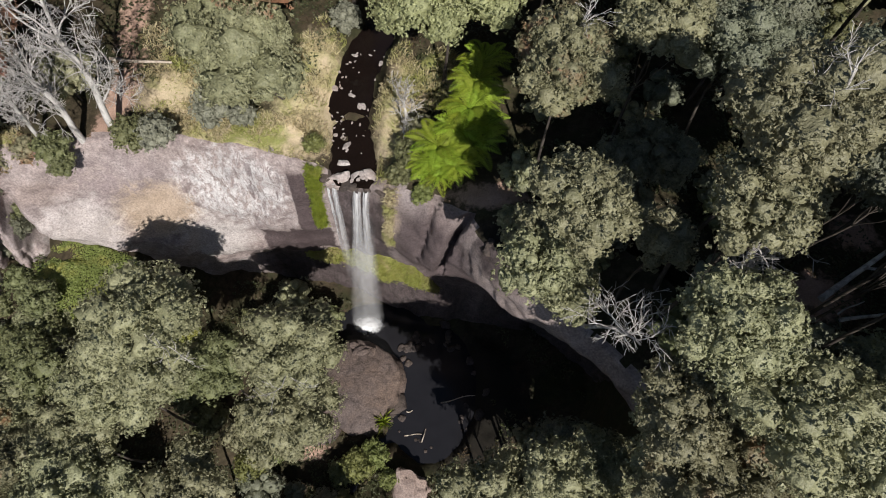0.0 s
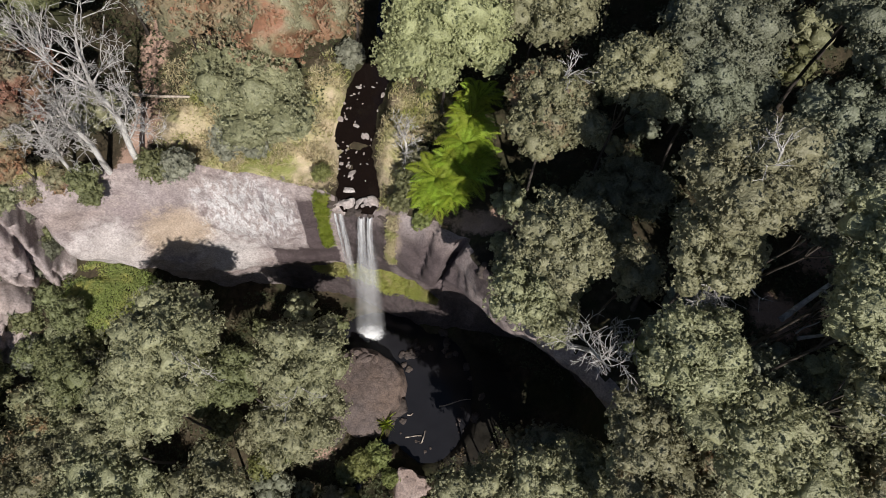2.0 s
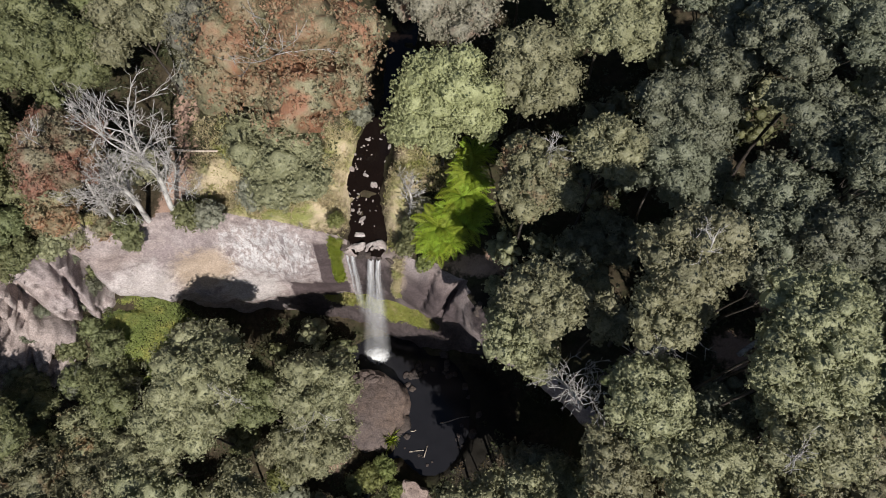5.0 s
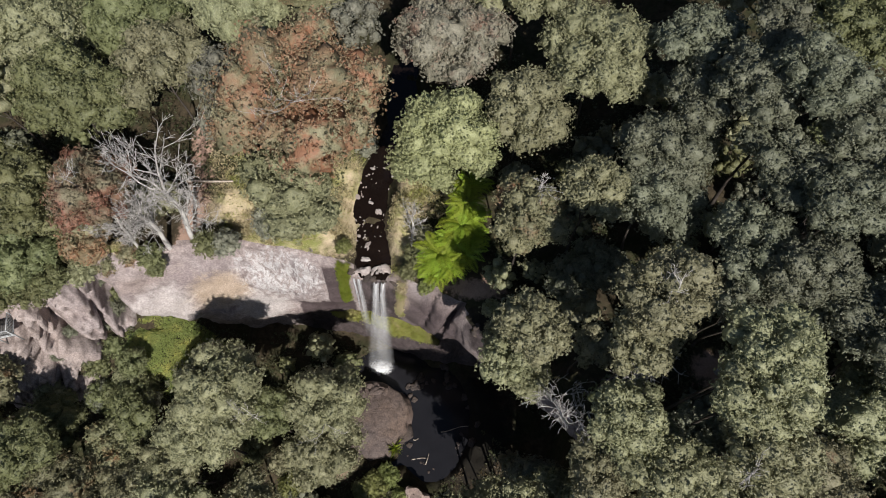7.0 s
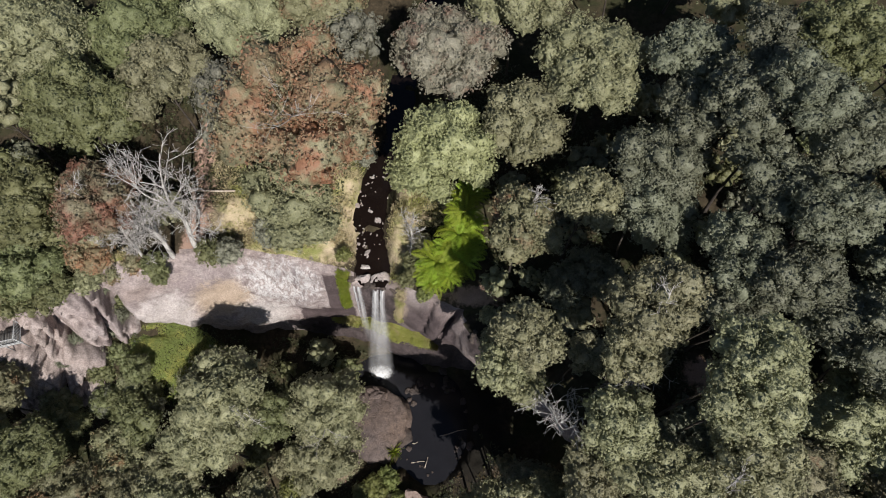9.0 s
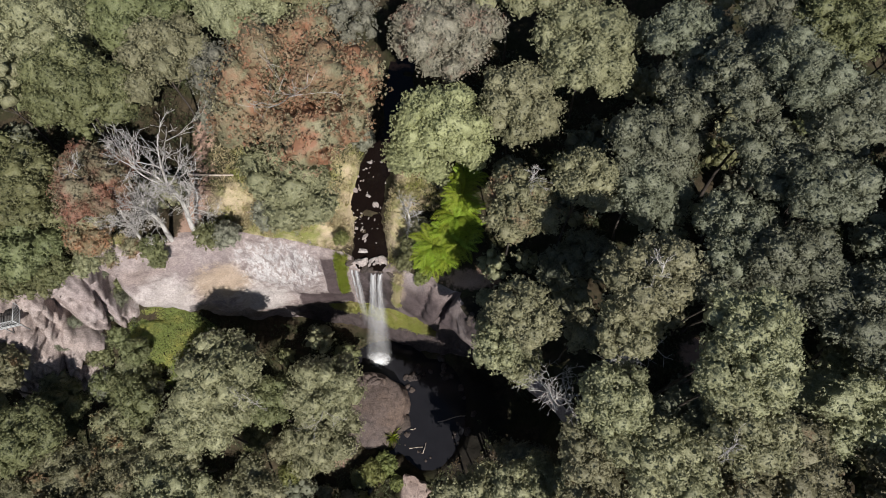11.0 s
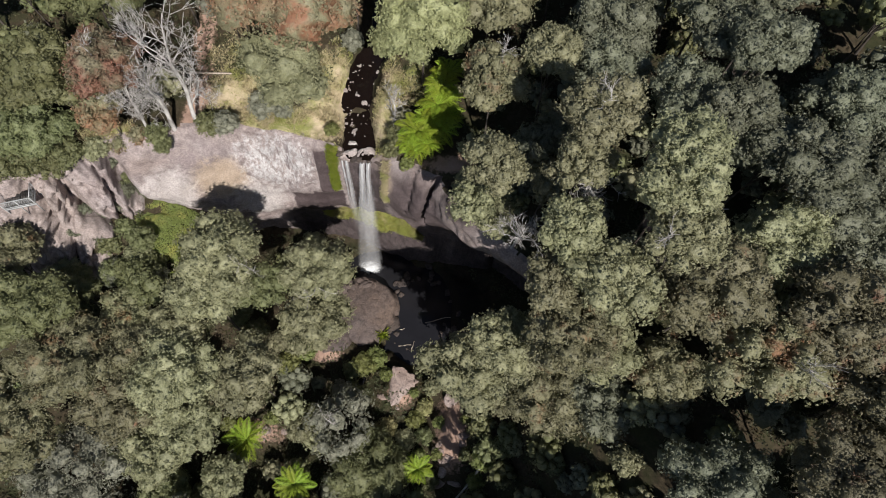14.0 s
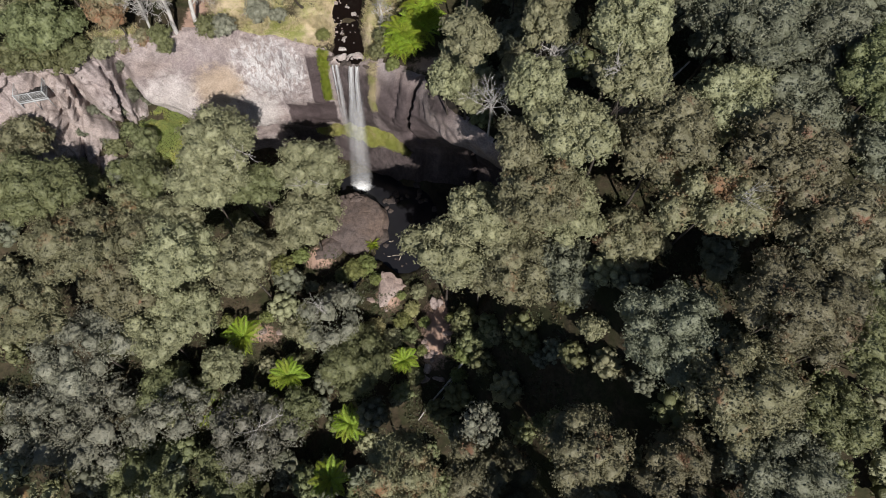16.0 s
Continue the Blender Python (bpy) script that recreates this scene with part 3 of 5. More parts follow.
def cliff_point(u, q, rough=True):
    """The place on the face at a length u along the rim and a share q of the way down."""
    u, q = np.asarray(u, float), np.asarray(q, float)
    p, n = rim_at(u)
    us = np.array([s for s, _ in PROFILES])
    table = np.array([o for _, o in PROFILES])
    cols = np.stack([np.interp(u, us, table[:, k]) for k in range(len(PROFILE_Q))], -1)
    k = np.clip(np.searchsorted(PROFILE_Q, q, side="right") - 1, 0, len(PROFILE_Q) - 2)
    t = (q - PROFILE_Q[k]) / (PROFILE_Q[k + 1] - PROFILE_Q[k])
    t = np.where(q >= 0, t, 0)
    lo = np.take_along_axis(cols, k[..., None], -1)[..., 0]
    hi = np.take_along_axis(cols, (k + 1)[..., None], -1)[..., 0]
    off = np.where(q >= 0, lo + (hi - lo) * t, q * 14)
    xy = p + n * off[..., None]
    back = p - n * 3.2
    top = upper(xy[..., 0], xy[..., 1]) + 0.1
    foot_xy = p + n * 4.0
    foot = np.minimum(lower(foot_xy[..., 0], foot_xy[..., 1]) - 1.2, 13)
    z = np.where(q >= 0, top + (foot - top) * np.maximum(q, 0), top + 0.05)
    out = np.stack([xy[..., 0], xy[..., 1], z], -1)
    if rough:
        x, y = out[..., 0], out[..., 1]
        big = wave(x, y, z * 0.8, 21, 3, 0.35)
        ridge = 1 - np.abs(wave(x, y, z * 0.5, 22, 4, 0.55)) * 1.6
        fine = wave(x, y, z, 23, 4, 1.7)
        west = step(RIM_LEN[5] + 0.5, RIM_LEN[5] - 2.5, u)
        calm = step(RIM_LEN[5], RIM_LEN[5] + 3, u)  # the slab round the falls is smooth
        d = ((0.45 - 0.15 * calm) * big + (0.25 - 0.15 * calm) * ridge + (0.16 - 0.11 * calm) * fine + 0.3 * west * (1 - 2 * np.abs(wave(x + 0.6 * z, y, z * 0.4, 31, 4, 1.7)))) * np.where(q > 0, np.clip(q * 12, 0.15, 1), 0.12)
        # joints split the rock into blocks, boldly on the western spur
        warp = 0.8 * wave(x, y, z, 24, 2, 0.5)
        shift, gap = blocks(x + warp, y + warp, z * 0.75 + 0.5 * x)
        d = d + (0.18 + 0.5 * west - 0.11 * calm) * shift * np.where(q > 0.02, 1, 0.25)
        d = d - (0.10 + 0.3 * west - 0.04 * calm) * gap * np.where(q > 0, 1, 0.2)
        # the clefts that part the spur from the slab
        for at, lean, wide, deep in ((RIM_LEN[5] + 0.2, 3.0, 0.75, 3.4), (RIM_LEN[4] + 0.6, 3.0, 0.5, 2.4), (RIM_LEN[3] + 2.2, 4.0, 0.5, 2.2)):
            d = d - deep * np.exp(-(((u - at - lean * (q - 0.2) - 0.5 * np.sin(q * 9)) / wide) ** 2)) * step(0.0, 0.12, q)
        for line, wide, deep in SPUR_CLEFTS:
            for (ua, qa), (ub, qb) in zip(line, line[1:]):
                du, dq = ub - ua, (qb - qa) * 12
                k = np.clip(((u - ua) * du + (q - qa) * 12 * dq) / (du * du + dq * dq), 0, 1)
                away = np.hypot(u - ua - k * du, (q - qa) * 12 - k * dq) + 0.12 * wave(x, y, z, 29, 3, 1.2)
                d = d - deep * np.exp(-((away / wide) ** 2)) * 0.6
        out[..., 0] += n[..., 0] * d
        out[..., 1] += n[..., 1] * d
        out[..., 2] += 0.12 * fine + 0.15 * big
    return out


def build_cliff():
    us = np.r_[np.arange(U0, RIM_LEN[5] + 1, 0.15), np.arange(RIM_LEN[5] + 1, U1, 0.2)]
    qs = np.r_[np.linspace(-0.40, 0, 15)[:-1], np.linspace(0, 1, 76)]
    u, q = np.meshgrid(us, qs)
    v = cliff_point(u, q).reshape(-1, 3)
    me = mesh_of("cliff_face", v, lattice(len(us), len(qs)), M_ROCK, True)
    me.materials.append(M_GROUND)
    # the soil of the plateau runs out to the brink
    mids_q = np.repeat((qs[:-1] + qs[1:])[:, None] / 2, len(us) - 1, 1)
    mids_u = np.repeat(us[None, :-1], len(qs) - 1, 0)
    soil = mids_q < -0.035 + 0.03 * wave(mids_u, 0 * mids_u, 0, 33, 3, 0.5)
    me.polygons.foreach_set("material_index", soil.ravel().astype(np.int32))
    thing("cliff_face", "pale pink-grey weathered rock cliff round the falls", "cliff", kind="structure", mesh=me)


build_cliff()


# ---- water ----
def build_creek():
    ys = np.linspace(21.55, 58, 90)
    ts = np.linspace(-1, 1, 9)
    cx = np.interp(ys, CREEK[:, 1], CREEK[:, 0])
    half = 2.3 + 0.25 * wave(ys, 0 * ys, 0, 31, 3, 0.5)
    half = np.where(ys < 23.2, 1.15 + 0.6 * (ys - 21.55), half)
    x = cx[:, None] + half[:, None] * ts[None]
    y = np.repeat(ys[:, None], len(ts), 1)
    z = 21.62 + 0.055 * np.maximum(0, y - 23)
    v = np.stack([x, y, z], -1).reshape(-1, 3)
    thing("creek_water", "dark still creek water above the falls", "water", kind="structure", mesh=mesh_of("creek_water", v, lattice(len(ts), len(ys)), M_CREEK, True))
    r = np.linspace(0, 1, 14)[:, None]
    a = np.linspace(0, 2 * np.pi, 49)[None]
    x = -2.5 + r * 11.5 * np.cos(a)
    y = 12.0 + r * 10.5 * np.sin(a)
    v = np.stack([x, y, 0 * x + 0.02], -1).reshape(-1, 3)
    thing("plunge_pool", "dark plunge pool at the foot of the falls", "water", kind="structure", mesh=mesh_of("plunge_pool", v, lattice(49, 14), M_POOL, True))


build_creek()


def fall_sheet(x0, x1, lip, base_x0, base_x1, base, bulge, seed):
    """A curved sheet of falling water from the lip (y, z) to the base (y, z)."""
    rows, cols = 60, 17
    t = np.linspace(0, 1, rows)[:, None]
    c = np.linspace(0, 1, cols)[None]
    left = x0 + (base_x0 - x0) * t
    right = x1 + (base_x1 - x1) * t
    x = left + (right - left) * c + 0.08 * wave(c * 6, t * 5, 0, seed, 3, 1.0)
    drop = t ** 1.0
    y = lip[0] + (base[0] - lip[0]) * np.sqrt(t) - bulge * np.sin(np.pi * c) + 0.08 * wave(c * 7, t * 9, 2, seed + 1, 3, 1.0)
    z = lip[1] + (base[1] - lip[1]) * drop + 0 * c
    v = np.stack([x, y, z], -1).reshape(-1, 3)
    uv = np.stack([c + 0 * t, t + 0 * c], -1).reshape(-1, 2)
    return v, lattice(cols, rows), uv


def build_falls():
    fall = thing("waterfall", "white ribbon waterfall dropping over a rock lip into the pool", "waterfall", pose(-7.2, 18.4, 0))
    inv = pose(7.2, -18.4, 0)
    rows = (("main_stream", M_FALL, -7.5, -5.95, (21.35, 21.5), -9.75, -6.15, (18.5, 0.1), 0.5, 41),
            ("main_stream", M_FALL, -7.4, -6.05, (21.25, 21.5), -9.5, -6.4, (18.2, 0.1), 0.3, 47),
            ("strand", M_STRAND, -7.45, -6.85, (21.3, 21.62), -8.9, -7.4, (19.4, 7.5), 0.15, 49),
            ("strand", M_STRAND, -6.75, -6.3, (21.3, 21.62), -7.7, -6.5, (19.4, 8.0), 0.12, 51),
                        ("side_stream", M_STRAND, -9.05, -8.72, (21.85, 21.5), -9.35, -8.3, (20.1, 7.5), 0.1, 53),
            ("side_stream", M_STRAND, -9.42, -9.32, (21.95, 21.4), -9.45, -9.2, (20.7, 11.0), 0.06, 59))
    for name, mat, a, b, lip, c, d, base, bulge, seed in rows:
        v, f, uv = fall_sheet(a, b, lip, c, d, base, bulge, seed)
        part(name, mesh_of(name, v, f, mat, True, uv), fall, m=inv)
    # the burst of spray where it lands
    rng = np.random.RandomState(5)
    r = np.linspace(0, 1, 9)[:, None]
    a = np.linspace(0, 2 * np.pi, 41)[None]
    x = -7.95 + 1.8 * r * np.cos(a)
    y = 18.4 + 1.2 * r * np.sin(a)
    z = 0.8 * (1 - r ** 1.2) * (0.7 + 0.3 * wave(x, y, 0, 61, 4, 1.4)) + 0.06
    v = np.stack([x, y, z], -1).reshape(-1, 3)
    uv = np.stack([a / 6.2832 + 0 * r, 0.95 * (1 - r) + 0 * a], -1).reshape(-1, 2)
    part("splash", mesh_of("splash", v, lattice(41, 9), M_FOAM, True, uv), fall, "white foam and spray", inv)


build_falls()


# ---- stones ----
def stone_mesh(name, size, seed, mat, fine=3, rough=0.18, cuts=9):
    bm = bmesh.new()
    bmesh.ops.create_icosphere(bm, subdivisions=fine, radius=1.0)
    co = np.array([v.co[:] for v in bm.verts])
    d = 1 + rough * 1.6 * wave(co[:, 0], co[:, 1], co[:, 2], seed, 3, 0.6) + rough * 0.5 * wave(co[:, 0], co[:, 1], co[:, 2], seed + 1, 3, 2.0)
    co = co * d[:, None]
    rng = np.random.RandomState(seed)
    for _ in range(cuts):  # planes of cleavage
        n = rng.normal(size=3)
        n /= np.linalg.norm(n)
        over = np.maximum(0, co @ n - rng.uniform(0.55, 0.85) - 0.012 * cuts)
        co = co - over[:, None] * n * 0.92
    co = co + 0.06 * rough * wave(co[:, 0], co[:, 1], co[:, 2], seed + 2, 3, 4.0)[:, None]
    co[:, 2] = np.where(co[:, 2] > 0.45, 0.45 + (co[:, 2] - 0.45) * 0.4, co[:, 2])
    co = co * np.array(size)
    for v, c in zip(bm.verts, co):
        v.co = c
    me = bpy.data.meshes.new(name)
    bm.to_mesh(me)
    bm.free()
    me.materials.append(mat)
    me.polygons.foreach_set("use_smooth", np.ones(len(me.polygons), bool))
    return me


def build_stones():
    FLAKES = [stone_mesh("rock_flake", (1, 1, 0.35), 140 + k, M_BOULDER, 2, 0.3) for k in range(3)]
    big = stone_mesh("boulder", (5.0, 4.7, 3.2), 71, M_BOULDER, 5, 0.14, 4)
    thing("boulder", "huge rounded brown boulder beside the plunge pool", "boulder", pose(-8.4, 12.0, 0.4, 4, 3, 20), mesh=big)
    rngb = np.random.RandomState(6)
    for k in range(16):  # flakes parting from its upper edge
        a = rngb.uniform(0.25, 1.0)
        x, y = -8.4 + 4.6 * math.cos(a * 2.6 + 0.2) * rngb.uniform(0.55, 0.85), 12.0 + 4.4 * math.sin(a * 2.6 + 0.2) * rngb.uniform(0.6, 0.85)
        o = thing("rock_flake", "flat brown flake of rock lying on the boulder", "rock", pose(x, y, 2.0 + 0.9 * (1 - (math.hypot(x + 8.4, y - 12) / 4.6) ** 2), rngb.uniform(-14, 6), rngb.uniform(-10, 10), rngb.uniform(0, 360)), "flakes on the boulder", mesh=FLAKES[k % 3])
        o.scale = (rngb.uniform(0.5, 1.1), rngb.uniform(0.25, 0.5), 0.5)
    thing("boulder", "dark wet rock at the boulder's pool edge", "boulder", pose(-4.2, 10.9, 0.1, 0, 0, 30), mesh=stone_mesh("boulder", (1.2, 1.4, 0.9), 73, M_WETSTONE, 4))
    thing("rock_outcrop", "pinkish bare rock outcrop below the pool", "rock", pose(-1.7, 3.4, 1.6, 10, 0, 15), mesh=stone_mesh("rock_outcrop", (2.0, 2.2, 0.9), 75, M_PINK, 5, 0.42, 14))
    thing("rock_outcrop", "brown sloping rock beside the pool outlet", "rock", pose(-10.6, 7.2, 1.6, 0, 10, 40), mesh=stone_mesh("rock_outcrop", (2.2, 1.5, 1.4), 77, M_BOULDER, 4, 0.22))
    pinks = [stone_mesh("bank_stone", (1.0, 0.8, 0.5), 160 + k, M_PINK, 3, 0.42, 16) for k in range(4)]
    rngp = np.random.RandomState(14)
    for k in range(26):
        cx, cy, sx, sy = ((4.7, -2.4, 0.9, 2.6), (-1.5, 3.0, 1.2, 1.2), (-18.6, -4.0, 1.6, 0.5))[(0, 0, 1, 2)[k % 4]]
        x, y = cx + rngp.normal() * sx, cy + rngp.normal() * sy
        r = rngp.uniform(0.2, 0.75)
        o = thing("bank_stone", "pinkish weathered stone on the bare bank", "rock", pose(x, y, land_at(x, y) + 0.1 * r, rngp.uniform(-15, 15), rngp.uniform(-15, 15), rngp.uniform(0, 360)), "stones on the bank", mesh=pinks[k % 4])
        o.scale = (r * rngp.uniform(0.9, 1.5), r, r)
    kinds = [stone_mesh("creek_stone", (1.1, 0.85, 0.6), 80 + k, M_STONE, 3, 0.35, 16) for k in range(5)]
    wet = [stone_mesh("wet_rock", (1, 0.85, 0.5), 90 + k, M_WETSTONE, 3, 0.42, 18) for k in range(3)]
    lip = ((-8.5, 23.5, 0.42), (-7.5, 22.55, 0.38), (-7.0, 22.75, 0.3), (-6.45, 22.75, 0.48), (-6.9, 22.35, 0.22), (-7.6, 22.15, 0.22), (-6.15, 22.45, 0.2), (-8.05, 22.4, 0.25), (-7.2, 22.2, 0.16), (-6.6, 22.3, 0.18))
    rngl = np.random.RandomState(9)
    for k, (x, y, r) in enumerate(lip):
        o = thing("creek_stone", "pale dry stone at the lip of the falls", "stone", pose(x, y, 21.72, rngl.uniform(-14, 14), rngl.uniform(-14, 14), 50 * k), "stones at the lip", mesh=kinds[k % 5])
        o.scale = (r * rngl.uniform(0.9, 1.3), r * rngl.uniform(0.65, 1.0), r * 0.8)
    thing("lip_rock", "large pale rock draped over the lip beside the side stream", "rock", pose(-8.62, 22.1, 21.35, 30, -8, 12), mesh=stone_mesh("lip_rock", (0.85, 0.75, 0.75), 97, M_STONE, 4, 0.4, 14))
    for k, (x, y, z, r) in enumerate(((-9.6, 22.3, 21.5, 0.6), (-8.15, 21.75, 21.5, 0.55), (-7.6, 21.7, 21.5, 0.5), (-5.4, 21.7, 21.5, 0.6), (-6.45, 21.75, 21.4, 0.4), (-5.2, 22.6, 21.6, 0.7), (-10.0, 23.0, 21.55, 0.45))):
        o = thing("wet_rock", "dark wet rock at the lip of the falls", "rock", pose(x, y, z, 0, 0, 70 * k), "rocks at the lip", mesh=wet[k % 3])
        o.scale = (r, r, r)
    rng = np.random.RandomState(11)
    clumps = ((-10.0, 26.6, 0.5), (-10.2, 25.4, 0.5), (-9.6, 31.2, 0.6), (-9.8, 30.0, 0.5), (-7.3, 28.3, 0.4), (-6.6, 31.0, 0.4), (-8.6, 26.2, 0.7))
    for k in range(84):
        y = rng.uniform(24, 34)
        side = rng.choice([-1, 1], p=[0.6, 0.4])
        c = np.interp(y, CREEK[:, 1], CREEK[:, 0]) + side * abs(rng.normal(0, 1)) * 0.75 + side * 0.35
        if k % 5 < 3:  # most lie in clumps along the banks
            cx, cy, spread = clumps[k % 7]
            c, y = cx + rng.normal() * spread, cy + rng.normal() * spread
        r = rng.uniform(0.05, 0.13) if k > 14 else rng.uniform(0.15, 0.34)
        o = thing("creek_stone", "small pale stone in the dark creek bed", "stone", pose(c, y, 21.62 + 0.055 * (y - 23) + 0.02, rng.uniform(-12, 12), 0, rng.uniform(0, 360)), "stones in the creek", mesh=kinds[k % 5])
        o.scale = (r * rng.uniform(0.9, 1.5), r * rng.uniform(0.6, 1.0), r * 0.6)
    for k in range(46):
        a = rng.uniform(0, 2 * math.pi)
        x, y = -0.6 + rng.uniform(0.75, 1.25) * 4.2 * math.cos(a), 13.0 + rng.uniform(0.7, 1.15) * 5.5 * math.sin(a)
        r = rng.uniform(0.2, 0.7)
        if y < 9.5:  # the outlet is clear water
            r *= 0.3
        o = thing("wet_rock", "dark fallen rock at the edge of the pool", "rock", pose(x, y, max(0.0, land_at(x, y)) + 0.05, 0, 0, rng.uniform(0, 360)), "rocks round the pool", mesh=wet[k % 3])
        o.scale = (r, r, r)


build_stones()


# ---- trees ----
CROWNS = {}


def leaf_cards(centre, normal, size, rng, loose=0.42):
    """Small pointed leaves, one triangle each, facing roughly along the normals."""
    n = len(centre)
    nn = normal + rng.normal(size=(n, 3)) * loose
    nn /= np.linalg.norm(nn, axis=1)[:, None]
    r = rng.normal(size=(n, 3))
    r[:, 2] -= 0.4
    a = np.cross(nn, r)
    a /= np.linalg.norm(a, axis=1)[:, None] + 1e-9
    b = np.cross(nn, a)
    s = size * rng.uniform(0.6, 1.4, (n, 1))
    w = s * 0.31
    v = np.stack([centre - b * s * 0.4 - a * w, centre - b * s * 0.4 + a * w, centre + b * s * 0.6], 1).reshape(-1, 3)
    return v, np.arange(3 * n).reshape(-1, 3)


SHAPES = {}


def crown_shape(r, variant, thin):
    """Lobes of a crown of radius r: middles and radii, heaped into an uneven dome."""
    key = (r, variant, thin)
    if key in SHAPES:
        return SHAPES[key]
    rng = np.random.RandomState(1000 + int(r * 10) + 77 * variant)
    n = int(13 + 3.2 * r)
    mid, rad = [np.array([0, 0, -0.08 * r])], [0.6 * r]
    stretch = np.array([rng.uniform(0.82, 1.15), rng.uniform(0.82, 1.15), rng.uniform(0.60, 0.8)])
    for _ in range(900):
        d = rng.normal(size=3)
        d /= np.linalg.norm(d)
        if d[2] < -0.35:
            continue
        c = d * r * rng.uniform(0.44, 0.76) * stretch
        lr = r * rng.uniform(0.22, 0.42) + 0.10
        if len(mid) == 1 or (np.linalg.norm(np.array(mid[1:]) - c, axis=1) > (0.64 if thin else 0.53) * (lr + np.array(rad[1:]))).all():
            mid.append(c)
            rad.append(lr)
        if len(mid) >= n:
            break
    lobes = list(zip(mid, rad))
    SHAPES[key] = lobes[1:] if thin else lobes
    return SHAPES[key]


BALLS = {}


def ball(fine):
    """Directions and faces of an even ball."""
    if fine not in BALLS:
        bm = bmesh.new()
        bmesh.ops.create_icosphere(bm, subdivisions=fine, radius=1.0)
        BALLS[fine] = (np.array([v.co[:] for v in bm.verts]), np.array([[v.index for v in f.verts] for f in bm.faces]))
        bm.free()
    return BALLS[fine]


def crown_mesh(r, kind, variant, dense=1.0, thin=False):
    """A crown of radius r (shared by all trees of that size and kind): a close mass of foliage inside, and tufts of leaves that stand out all over it."""
    key = (round(r, 1), kind, variant, dense, thin)
    if key in CROWNS:
        return CROWNS[key]
    lobes = crown_shape(r, variant, thin)
    rng = np.random.RandomState(400 + variant + int(r * 10))
    squash = np.array([1, 1, 0.9])
    close = dense >= 1
    size, tuft = (0.15, 0.15) if close else (0.26, 0.28)
    leaves = 7 if close else 6
    cs, ns, hv, hf = [], [], [], []
    count = 0
    for c, lr in lobes:
        salt = variant * 31 + int(abs(c[0]) * 100) % 97

        def swell(d):
            return 0.94 + 0.34 * wave(d[:, 0] * lr, d[:, 1] * lr, d[:, 2] * lr, salt, 3, 0.62)

        # the inner mass
        d, faces = ball(3 if lr > 0.9 and close or lr > 1.8 else 2)
        rad = lr * swell(d) * (0.56 if thin else 0.70) * (1 + 0.12 * rng.normal(size=len(d)))
        v = c + d * rad[:, None] * squash
        hidden = d[:, 2] < -0.45
        for c2, l2 in lobes:
            if c2 is not c:
                hidden |= np.linalg.norm((v - c2) / squash, axis=1) < 0.6 * l2
        faces = faces[~hidden[faces].all(1)]
        hv.append(v)
        hf.append(faces + count)
        count += len(v)
        # tufts at uneven depths, each a small dome of leaves
        m = rng.normal(size=(int(dense * (0.62 if thin else 0.9) * lr * lr * 4 * 0.86 / tuft ** 2), 3))
        d = m / np.linalg.norm(m, axis=1)[:, None]
        d = d[d[:, 2] > -0.3]
        deep_ = (0.73 + 0.30 * rng.uniform(0, 1, len(d)) ** 1.3) * swell(d)
        middle = np.repeat(c + d * (lr * deep_)[:, None] * squash, leaves, 0)
        way = np.repeat(d + np.array([0, 0, 0.25]), leaves, 0) + 0.75 * rng.normal(size=(len(middle), 3))
        way /= np.linalg.norm(way, axis=1)[:, None]
        wide = np.repeat(tuft * rng.uniform(0.6, 1.35, (len(d), 1)), leaves, 0)
        cs.append(middle + way * wide * rng.uniform(0.55, 1.05, (len(middle), 1)))
        ns.append(way)
    outer, na = np.concatenate(cs), np.concatenate(ns)
    keep = np.ones(len(outer), bool)
    for c, lr in lobes:  # no leaves deep inside a neighbouring lobe
        keep &= np.linalg.norm((outer - c) / squash, axis=1) > 0.68 * lr
    va, fa = leaf_cards(outer[keep], na[keep], size, rng, 0.4)
    v = np.concatenate([va] + hv)
    f = np.concatenate([fa, np.concatenate(hf) + len(va)])
    me = mesh_of("crown", v, f, LEAVES[kind], True)
    CROWNS[key] = (me, lobes)
    return CROWNS[key]


def trunk_mesh(height, r, lobes, rng, mat, stout=1.0, lean=(0, 0)):
    """A tapered, slightly crooked trunk from the ground to the crown, with limbs out to the lobes. The crown's middle is at the origin."""
    base = np.array([lean[0], lean[1], -height])
    r0 = (0.05 + 0.003 * height + 0.013 * r) * stout
    line = bent(base, (0, 0, -0.15 * r), 9, 0.25, rng)
    t = np.linspace(0, 1, 9)
    rad = r0 * (1 - 0.6 * t) * (1 + 0.5 * np.exp(-t * 12))
    pieces = [tube(line, rad, 6)]
    order = sorted(lobes, key=lambda l: -l[1])[:9]
    for c, lr in order:
        s = rng.uniform(0.62, 0.98)
        start = line[int(s * 8)]
        end = np.asarray(c) * 0.95 + np.array([0, 0, -0.2 * lr])
        pts = bent(start, end, 5, 0.18, rng)
        pieces.append(tube(pts, np.linspace(r0 * 0.36, 0.03, 5), 4))
    v, f = join(pieces)
    return mesh_of("trunk", v, f, mat, True)


